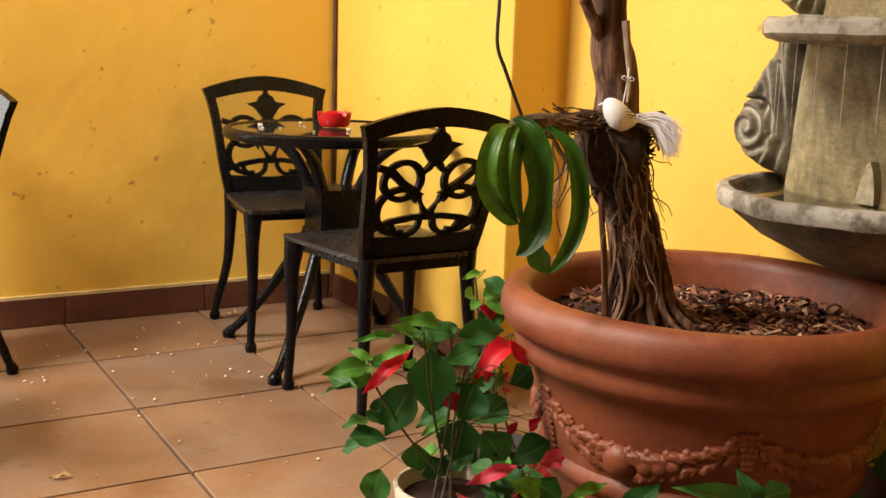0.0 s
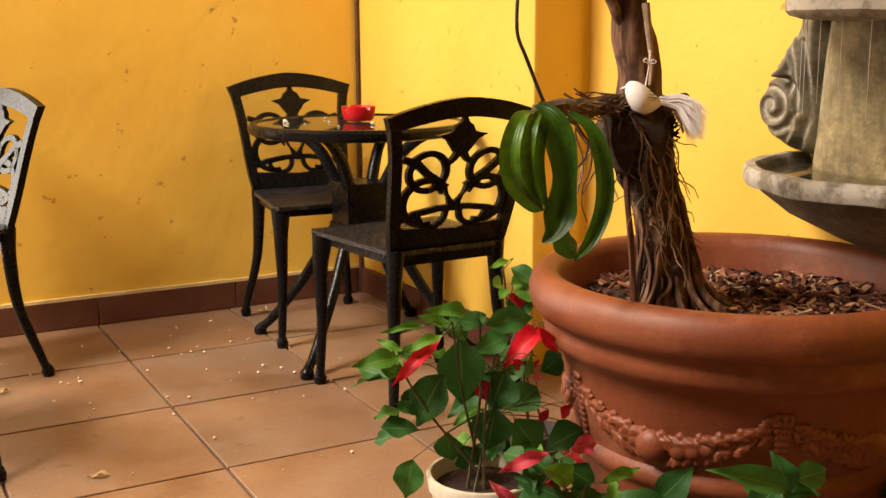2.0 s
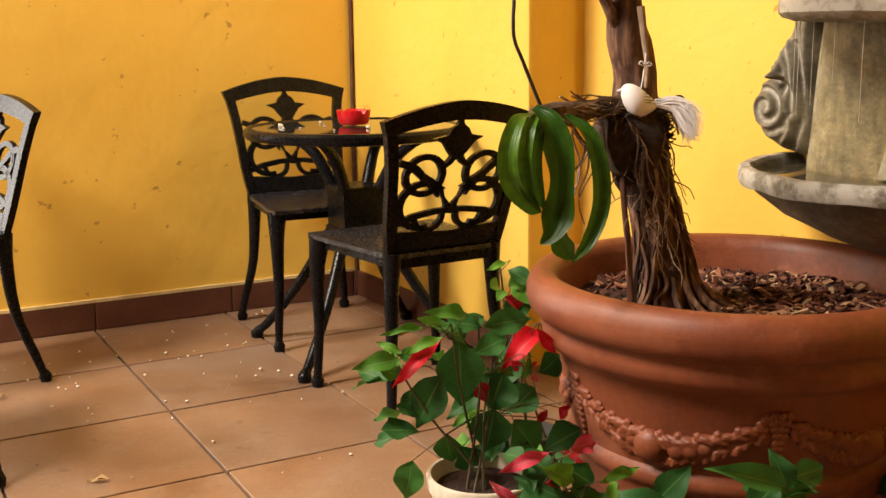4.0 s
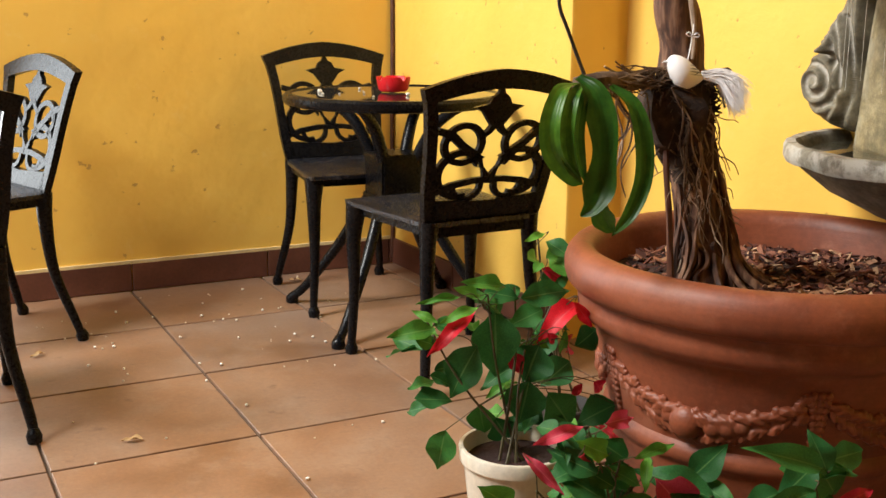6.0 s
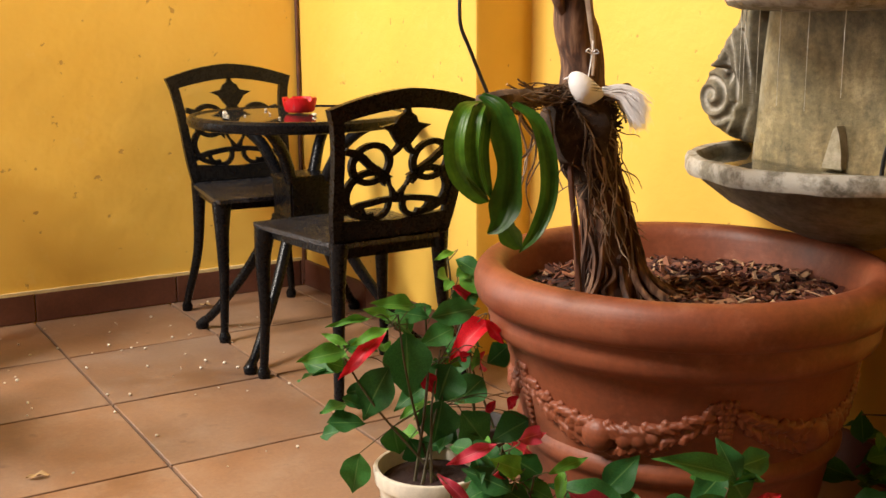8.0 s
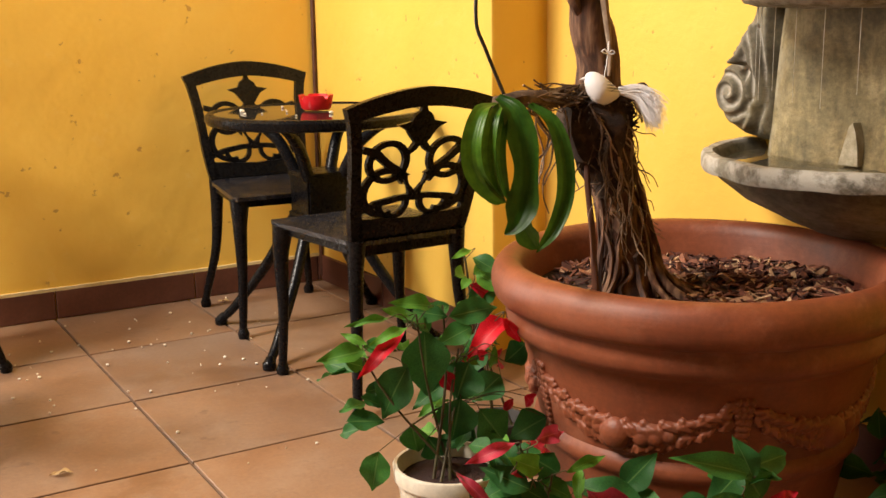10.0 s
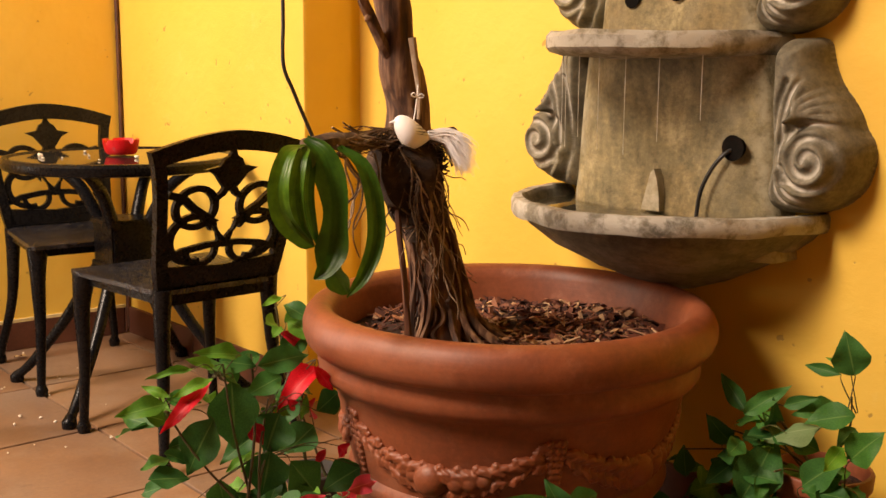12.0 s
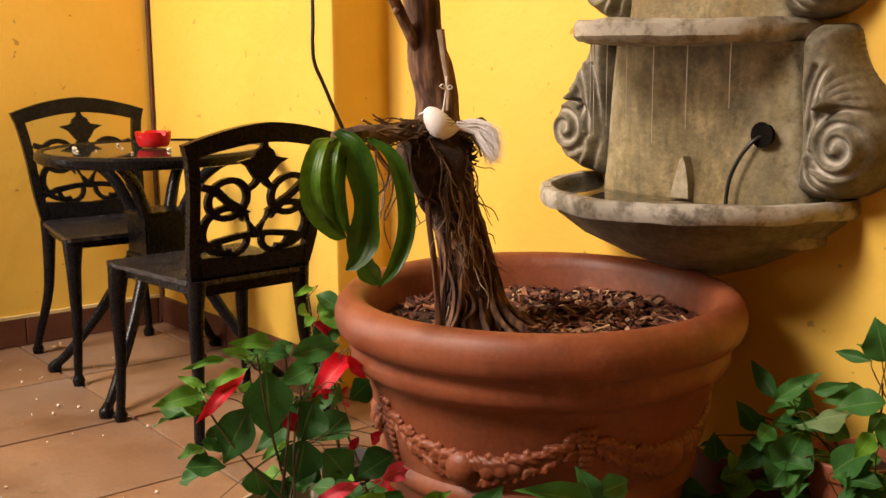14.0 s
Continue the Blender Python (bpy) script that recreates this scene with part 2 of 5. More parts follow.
def terracotta():
    """Thrown clay: turning lines, darker firing patches, pale bloom and scuffs."""
    m, nt, bs = nodes_of("terracotta_pot")
    a = noise_node(nt, 4.5, 6.0, 0.65)
    col = ramp_node(nt, a.outputs["Fac"], [(0.3, (0.130, 0.031, 0.012)), (0.5, (0.225, 0.058, 0.022)), (0.72, (0.30, 0.090, 0.040))]).outputs["Color"]
    c = nt.nodes.new("ShaderNodeTexCoord")
    mp = nt.nodes.new("ShaderNodeMapping")
    mp.inputs["Scale"].default_value = (1.2, 1.2, 26.0)
    nt.links.new(c.outputs["Object"], mp.inputs["Vector"])
    lines = nt.nodes.new("ShaderNodeTexNoise")
    lines.inputs["Scale"].default_value, lines.inputs["Detail"].default_value = 7.0, 5.0
    nt.links.new(mp.outputs["Vector"], lines.inputs["Vector"])
    col = mix_node(nt, "MULTIPLY", 0.16, col, ramp_node(nt, lines.outputs["Fac"], [(0.3, (0.62, 0.60, 0.58)), (0.7, (1.25, 1.28, 1.3))]).outputs["Color"])
    bloom = noise_node(nt, 11.0, 9.0, 0.72)
    col = mix_node(nt, "MIX", ramp_node(nt, bloom.outputs["Fac"], [(0.54, (0, 0, 0)), (0.74, (0.55, 0.55, 0.55))]).outputs["Color"], col, (0.36, 0.155, 0.090))
    f = noise_node(nt, 95.0, 8.0, 0.7)
    col = mix_node(nt, "MULTIPLY", 0.4, col, ramp_node(nt, f.outputs["Fac"], [(0.3, (0.55, 0.55, 0.55)), (0.7, (1.25, 1.25, 1.25))]).outputs["Color"])
    nt.links.new(col, bs.inputs["Base Color"])
    r = nt.nodes.new("ShaderNodeMapRange")
    r.inputs["To Min"].default_value, r.inputs["To Max"].default_value = 0.36, 0.66
    nt.links.new(bloom.outputs["Fac"], r.inputs["Value"])
    nt.links.new(r.outputs["Result"], bs.inputs["Roughness"])
    bump_node(nt, bs, f.outputs["Fac"], 0.18, 0.002)
    bump_node(nt, bs, lines.outputs["Fac"], 0.08, 0.003)
    return m


WALL = plaster()
TILE = tile_material()
GROUT = surface("grout", (0.075, 0.047, 0.031), (0.11, 0.072, 0.048), (0.16, 0.112, 0.078), 9.0, 120.0, 0.9, 0.4)
SKIRT = surface("brown_skirting_tile", (0.085, 0.028, 0.016), (0.12, 0.042, 0.024), (0.16, 0.062, 0.036), 5.0, 80.0, 0.5, 0.12, vary=0.12)
CREAM = surface("cream_lime_edge", (0.55, 0.42, 0.18), (0.66, 0.52, 0.24), (0.74, 0.62, 0.36), 12.0, 80.0, 0.85, 0.3)
IRON = surface("black_painted_cast_metal", (0.003, 0.003, 0.004), (0.005, 0.005, 0.006), (0.010, 0.009, 0.009), 14.0, 110.0, 0.28, 0.22, 0.002, spec=0.18)
IRON_SEAT = surface("worn_black_cast_metal", (0.006, 0.006, 0.008), (0.014, 0.014, 0.018), (0.05, 0.05, 0.055), 38.0, 120.0, 0.24, 0.55, 0.005)
TERRA = terracotta()
STONE = stone("ochre_stained_stone", ((0.085, 0.070, 0.036), (0.16, 0.13, 0.065), (0.25, 0.205, 0.105), (0.44, 0.37, 0.22)), (0.29, 0.195, 0.075), (0.46, 0.41, 0.28), 0.35)
GREY_STONE = stone("grey_weathered_stone", ((0.085, 0.074, 0.052), (0.135, 0.118, 0.084), (0.19, 0.17, 0.125), (0.29, 0.265, 0.215)), (0.21, 0.175, 0.085), (0.47, 0.445, 0.385), 0.3)
PALE_STONE = surface("pale_limed_stone", (0.30, 0.26, 0.16), (0.44, 0.39, 0.27), (0.56, 0.51, 0.39), 30.0, 110.0, 0.8, 0.5, 0.004)
BARK = bark()
SOIL = surface("dark_soil", (0.02, 0.008, 0.005), (0.04, 0.014, 0.009), (0.07, 0.03, 0.02), 20.0, 120.0, 0.95, 0.9, 0.01)
WHITE_PLASTIC = surface("white_plastic", (0.62, 0.56, 0.44), (0.70, 0.64, 0.52), (0.74, 0.69, 0.58), 7.0, 60.0, 0.4, 0.05)
RED_PLASTIC = surface("red_plastic", (0.55, 0.008, 0.012), (0.62, 0.012, 0.018), (0.66, 0.02, 0.025), 12.0, 60.0, 0.3, 0.03)
NURSERY = surface("dark_nursery_plastic", (0.02, 0.018, 0.016), (0.035, 0.03, 0.027), (0.05, 0.045, 0.04), 8.0, 70.0, 0.6, 0.1)
BLACK_RUBBER = surface("black_rubber", (0.008, 0.007, 0.006), (0.014, 0.012, 0.010), (0.025, 0.02, 0.018), 20.0, 90.0, 0.5, 0.1)
BROWN_CABLE = surface("brown_cable", (0.05, 0.016, 0.008), (0.08, 0.026, 0.012), (0.12, 0.045, 0.02), 20.0, 90.0, 0.55, 0.1)
TWIG = surface("dry_twig", (0.035, 0.02, 0.012), (0.09, 0.052, 0.03), (0.24, 0.16, 0.09), 30.0, 120.0, 0.85, 0.4, 0.002)
FIBRE = surface("dark_root_fibre", (0.012, 0.006, 0.004), (0.030, 0.015, 0.009), (0.075, 0.042, 0.024), 40.0, 140.0, 0.9, 0.6, 0.003)
STRAW = surface("pale_dry_twig", (0.055, 0.030, 0.016), (0.15, 0.088, 0.048), (0.32, 0.22, 0.12), 34.0, 130.0, 0.85, 0.4, 0.002)
ROOT = surface("pale_aerial_root", (0.16, 0.10, 0.06), (0.28, 0.19, 0.125), (0.46, 0.36, 0.27), 18.0, 120.0, 0.75, 0.4, 0.002)
GREEN = leaf_material("green_leaf", (0.042, 0.165, 0.036), (0.16, 0.30, 0.09), (0.02, 0.095, 0.024))
RED = leaf_material("red_bract", (0.58, 0.014, 0.035), (0.62, 0.10, 0.10), (0.40, 0.008, 0.022), 0.5)
PINK = leaf_material("pink_bract", (0.62, 0.055, 0.095), (0.66, 0.18, 0.17), (0.46, 0.03, 0.06), 0.55)
LIME = leaf_material("young_leaf", (0.11, 0.29, 0.03), (0.22, 0.40, 0.09), (0.06, 0.19, 0.025))
ORCHID = leaf_material("orchid_leaf", (0.055, 0.145, 0.014), (0.035, 0.105, 0.012), (0.022, 0.075, 0.008), 0.36, 0.18)
PALE_LEAF = leaf_material("pale_leaf_back", (0.20, 0.30, 0.14), (0.30, 0.38, 0.2), (0.14, 0.22, 0.09), 0.6)
STEM = surface("plant_stem", (0.045, 0.03, 0.012), (0.07, 0.055, 0.02), (0.08, 0.11, 0.03), 25.0, 120.0, 0.7, 0.3, 0.001)
DRIP = surface("lime_white_water_thread", (0.42, 0.40, 0.33), (0.52, 0.50, 0.43), (0.62, 0.60, 0.54), 30.0, 90.0, 0.2, 0.1)
HOLE_SHADE = surface("painted_hole_shade", (0.003, 0.002, 0.002), (0.005, 0.004, 0.003), (0.012, 0.007, 0.005), 30.0, 90.0, 0.9, 0.3, spec=0.1)
CRUMB = surface("white_crumb", (0.6, 0.52, 0.4), (0.74, 0.68, 0.56), (0.8, 0.76, 0.68), 30.0, 120.0, 0.8, 0.3, 0.001)
DRY_LEAF = surface("dry_leaf", (0.34, 0.19, 0.07), (0.5, 0.33, 0.15), (0.6, 0.46, 0.26), 30.0, 120.0, 0.8, 0.4, 0.001)


def chip_material():
    m, nt, bs = nodes_of("bark_chip")
    g = nt.nodes.new("ShaderNodeNewGeometry")
    col = ramp_node(nt, g.outputs["Random Per Island"], [(0.0, (0.030, 0.009, 0.006)), (0.45, (0.125, 0.034, 0.018)), (0.8, (0.26, 0.10, 0.05)), (1.0, (0.55, 0.36, 0.20))]).outputs["Color"]
    f = noise_node(nt, 150.0, 6.0)
    col = mix_node(nt, "MULTIPLY", 0.6, col, ramp_node(nt, f.outputs["Fac"], [(0.3, (0.5, 0.5, 0.5)), (0.7, (1.3, 1.3, 1.3))]).outputs["Color"])
    nt.links.new(col, bs.inputs["Base Color"])
    bs.inputs["Roughness"].default_value = 0.8
    bump_node(nt, bs, f.outputs["Fac"], 0.6, 0.003)
    return m


CHIP = chip_material()


def glass_material(name, color, rough=0.03, alpha_like=0.0):
    m, nt, bs = nodes_of(name)
    bs.inputs["Base Color"].default_value = (*color, 1)
    bs.inputs["Roughness"].default_value = rough
    bs.inputs["Transmission Weight"].default_value = alpha_like
    bs.inputs["IOR"].default_value = 1.5 if name != "water" else 1.33
    return m


TABLE_GLASS = glass_material("dark_table_glass", (0.02, 0.02, 0.02), 0.05)
WATER = glass_material("water", (0.95, 0.97, 0.97), 0.02, 1.0)


def bird_material():
    m, nt, bs = nodes_of("white_feathers")
    c = nt.nodes.new("ShaderNodeTexCoord")
    w = nt.nodes.new("ShaderNodeTexWave")
    w.bands_direction = "Z"
    w.inputs["Scale"].default_value, w.inputs["Distortion"].default_value, w.inputs["Detail"].default_value = 55.0, 2.0, 2.0
    nt.links.new(c.outputs["Object"], w.inputs["Vector"])
    sep = nt.nodes.new("ShaderNodeSeparateXYZ")
    nt.links.new(c.outputs["Object"], sep.inputs["Vector"])
    top = ramp_node(nt, sep.outputs["Z"], [(-0.002, (0, 0, 0)), (0.005, (1, 1, 1))]).outputs["Color"]
    back = ramp_node(nt, sep.outputs["X"], [(0.000, (0, 0, 0)), (0.010, (1, 1, 1)), (0.040, (1, 1, 1)), (0.048, (0, 0, 0))]).outputs["Color"]
    streak = ramp_node(nt, w.outputs["Fac"], [(0.35, (0, 0, 0)), (0.55, (0.8, 0.8, 0.8))]).outputs["Color"]
    fac = mix_node(nt, "MULTIPLY", 1.0, mix_node(nt, "MULTIPLY", 1.0, top, back), streak)
    nt.links.new(mix_node(nt, "MIX", fac, (0.84, 0.82, 0.82), (0.16, 0.16, 0.18)), bs.inputs["Base Color"])
    bs.inputs["Roughness"].default_value = 0.85
    f = noise_node(nt, 200.0, 5.0)
    bump_node(nt, bs, f.outputs["Fac"], 0.4, 0.002)
    return m


BIRD = bird_material()


# ---- mesh helpers ----
def finish(name, bm, material, smooth=True, angle=40):
    bmesh.ops.recalc_face_normals(bm, faces=bm.faces)
    me = bpy.data.meshes.new(name)
    bm.to_mesh(me)
    bm.free()
    me.materials.append(material)
    if smooth:
        me.polygons.foreach_set("use_smooth", [True] * len(me.polygons))
        me.set_sharp_from_angle(angle=radians(angle))
    return me


def part(name, bm, material, parent, label="", smooth=True, angle=40):
    ob = new(name, finish(name, bm, material, smooth, angle))
    ob.parent = parent
    return tagged(ob, label)


def thing(name, bm, material, label, category, group="", kind="", smooth=True):
    return tagged(new(name, finish(name, bm, material, smooth)), label, category, group, kind)


def root(name, label, category, m=None, group="", kind=""):
    ob = tagged(new(name), label, category, group, kind)
    ob.empty_display_size = 0.05
    if m is not None:
        ob.matrix_world = m
    return ob


def box(bm, x0, x1, y0, y1, z0, z1, bevel=0.0):
    r = bmesh.ops.create_cube(bm, size=1, matrix=Matrix.Translation(((x0 + x1) / 2, (y0 + y1) / 2, (z0 + z1) / 2)) @ Matrix.Diagonal((x1 - x0, y1 - y0, z1 - z0, 1)))
    if bevel:
        edges = list({e for v in r["verts"] for e in v.link_edges})
        bmesh.ops.bevel(bm, geom=edges, offset=bevel, segments=2, affect="EDGES")


def spline(points, steps=6):
    """Points on a smooth curve through the given ones."""
    p = [Vector(q) for q in points]
    p = [2 * p[0] - p[1]] + p + [2 * p[-1] - p[-2]]
    out = []
    for i in range(1, len(p) - 2):
        for k in range(steps):
            t = k / steps
            a, b, c, d = p[i - 1], p[i], p[i + 1], p[i + 2]
            out.append(0.5 * ((2 * b) + (c - a) * t + (2 * a - 5 * b + 4 * c - d) * t * t + (3 * b - a - 3 * c + d) * t ** 3))
    out.append(p[-2])
    return out


def tube(bm, points, radii, sides=8, steps=6, rough=0.0, flat=1.0):
    """A tapered, closed tube along a smooth curve."""
    path = spline(points, steps)
    n = len(path)
    rings, before = [], None
    for i, p in enumerate(path):
        d = (path[min(i + 1, n - 1)] - path[max(i - 1, 0)]).normalized()
        if before is None:
            side = d.cross(Vector((0.31, 0.87, 0.39))).normalized()
        else:
            side = (before - d * before.dot(d)).normalized()
        before = side
        up = d.cross(side)
        f = i / (n - 1) * (len(radii) - 1)
        k = min(int(f), len(radii) - 2)
        r = radii[k] + (radii[k + 1] - radii[k]) * (f - k)
        ring = []
        for s in range(sides):
            a = 2 * math.pi * s / sides
            rr = r * (1 + rough * noise.noise(Vector((p.x * 30 + math.cos(a) * 1.5, p.y * 30 + math.sin(a) * 1.5, p.z * 14))))
            ring.append(bm.verts.new(p + side * math.cos(a) * rr + up * math.sin(a) * rr * flat))
        rings.append(ring)
    for a, b in zip(rings, rings[1:]):
        for s in range(sides):
            bm.faces.new((a[s], a[(s + 1) % sides], b[(s + 1) % sides], b[s]))
    bm.faces.new(rings[0][::-1])
    bm.faces.new(rings[-1])


def lathe(bm, profile, steps=48, start=0.0, end=2 * math.pi, sx=1.0, sy=1.0, move=(0, 0, 0)):
    """A profile of (radius, height) turned about z, wholly or in part."""
    whole = abs(end - start - 2 * math.pi) < 1e-6
    n = steps if whole else steps + 1
    rows = []
    for r, z in profile:
        if r < 1e-6:
            rows.append([bm.verts.new((move[0], move[1], z + move[2]))] * n)
        else:
            rows.append([bm.verts.new((r * math.cos(start + (end - start) * i / steps) * sx + move[0], r * math.sin(start + (end - start) * i / steps) * sy + move[1], z + move[2])) for i in range(n)])
    for a, b in zip(rows, rows[1:]):
        for i in range(steps):
            quad = (a[i], a[(i + 1) % n], b[(i + 1) % n], b[i])
            quad = tuple(dict.fromkeys(quad))
            if len(quad) > 2:
                bm.faces.new(quad)


def slab(bm, outline, thickness, to):
    """A closed outline in the plane, given depth; to() carries (u, v, w) into place."""
    front = [bm.verts.new(to(u, v, thickness / 2)) for u, v in outline]
    rear = [bm.verts.new(to(u, v, -thickness / 2)) for u, v in outline]
    n = len(outline)
    bm.faces.new(front)
    bm.faces.new(rear[::-1])
    for i in range(n):
        bm.faces.new((front[i], rear[i], rear[(i + 1) % n], front[(i + 1) % n]))


def strip(bm, line, widths, thickness, to, closed=False):
    """A flat bar of even depth along a line in the plane."""
    n = len(line)
    left, right = [], []
    for i, (u, v) in enumerate(line):
        a = line[(i - 1) % n] if closed else line[max(i - 1, 0)]
        b = line[(i + 1) % n] if closed else line[min(i + 1, n - 1)]
        du, dv = b[0] - a[0], b[1] - a[1]
        k = math.hypot(du, dv) or 1.0
        f = i / (n - 1) * (len(widths) - 1)
        j = min(int(f), len(widths) - 2)
        w = (widths[j] + (widths[j + 1] - widths[j]) * (f - j)) / 2
        left.append((u - dv / k * w, v + du / k * w))
        right.append((u + dv / k * w, v - du / k * w))
    h = thickness / 2
    rows = [[bm.verts.new(to(*p, s)) for p in side] for side in (left, right) for s in (h, -h)]
    lf, lr, rf, rr = rows
    for i in range(n if closed else n - 1):
        j = (i + 1) % n
        bm.faces.new((lf[i], lf[j], rf[j], rf[i]))
        bm.faces.new((lr[i], rr[i], rr[j], lr[j]))
        bm.faces.new((lf[i], lr[i], lr[j], lf[j]))
        bm.faces.new((rf[i], rf[j], rr[j], rr[i]))
    if not closed:
        bm.faces.new((lf[0], rf[0], rr[0], lr[0]))
        bm.faces.new((lf[-1], lr[-1], rr[-1], rf[-1]))


def arc(cu, cv, r, a0, a1, n=16, rv=None):
    return [(cu + r * math.cos(radians(a0 + (a1 - a0) * i / n)), cv + (rv or r) * math.sin(radians(a0 + (a1 - a0) * i / n))) for i in range(n + 1)]


def blob(bm, centre, size, turn=None, sub=1, rough=0.0):
    """A small rounded lump."""
    m = Matrix.Translation(centre) @ (turn or Matrix.Identity(4)) @ Matrix.Diagonal((*size, 1))
    r = bmesh.ops.create_icosphere(bm, subdivisions=sub, radius=1, matrix=m)
    if rough:
        for v in r["verts"]:
            v.co += (v.co - Vector(centre)) * rough * noise.noise(v.co * 60)


# ---- the patio ----
Y_NORTH, X_EAST, X_CORNER, X_NICHE, Y_STEP, TILE_X, TILE_Y = 3.726, 1.718, 1.690, 1.95, 2.60, 0.460, 0.477
HEIGHT = 4.2


def build_shell():
    bm = bmesh.new()
    box(bm, -3.2, 2.5, -2.4, 4.2, -0.2, -0.010)
    floor = thing("floor", bm, GROUT, "terracotta tiled patio floor with dark joints", "floor", kind="structure", smooth=False)
    bm = bmesh.new()
    for x0, x1, z0 in ((-3.2, -1.17, -0.010), (0.15, 2.5, -0.010), (-1.17, 0.15, 2.15)):
        box(bm, x0, x1, Y_NORTH, Y_NORTH + 0.2, z0, HEIGHT)
    thing("wall_north", bm, WALL, "yellow painted plaster wall with small chips and a doorway", "wall", kind="structure", smooth=False)
    bm = bmesh.new()
    slab(bm, [(X_CORNER, Y_NORTH), (X_EAST, Y_STEP + 0.012), (X_EAST + 0.004, Y_STEP + 0.003), (X_EAST + 0.014, Y_STEP),
              (X_NICHE - 0.035, Y_STEP + 0.050), (X_NICHE - 0.008, Y_STEP + 0.045), (X_NICHE, Y_STEP + 0.01), (X_NICHE, -2.4), (2.5, -2.4), (2.5, Y_NORTH)],
         HEIGHT + 0.01, lambda u, v, w: (u, v, w + (HEIGHT - 0.01) / 2))
    thing("wall_east", bm, WALL, "bright yellow plaster wall stepping back into a niche", "wall", kind="structure")
    # Unseen walls close the place; their ochre is chosen for its bounce light.
    bm = bmesh.new()
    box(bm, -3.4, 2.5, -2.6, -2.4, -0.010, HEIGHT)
    brown = surface("unseen_bounce_wall", (0.24, 0.145, 0.05), (0.33, 0.20, 0.07), (0.40, 0.26, 0.10), 2.0, 40.0, 0.8, 0.2)
    thing("wall_south", bm, brown, "unseen closing wall, its ochre set to tune the bounce light", "wall", kind="structure", smooth=False)
    bm = bmesh.new()
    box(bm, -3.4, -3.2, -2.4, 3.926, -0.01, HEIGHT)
    thing("wall_west", bm, brown, "unseen closing wall, its ochre set to tune the bounce light", "wall", kind="structure", smooth=False)
    # Unseen roof, added around the light well; dark so little fill bounces back.
    bm = bmesh.new()
    for x0, x1, y0, y1 in ((-0.30, 2.5, -2.4, 3.726), (-3.2, -0.30, -2.4, 0.9)):
        box(bm, x0, x1, y0, y1, HEIGHT, HEIGHT + 0.15)
    m = surface("unseen_dark_roof", (0.05, 0.028, 0.016), (0.085, 0.05, 0.03), (0.13, 0.08, 0.05), 2.0, 50.0, 0.8, 0.2)
    thing("ceiling", bm, m, "unseen dark roof added to cut fill light, open at a light well", "ceiling", kind="structure", smooth=False)
    return floor


FLOOR = build_shell()


# ---- chairs ----
def back_plane(u, v, w):
    """From the plane of a chair's back (across, up from the seat, depth) to the chair."""
    lean = 0.25
    return (u, -0.183 - v * lean + w, 0.447 + v * 0.905)


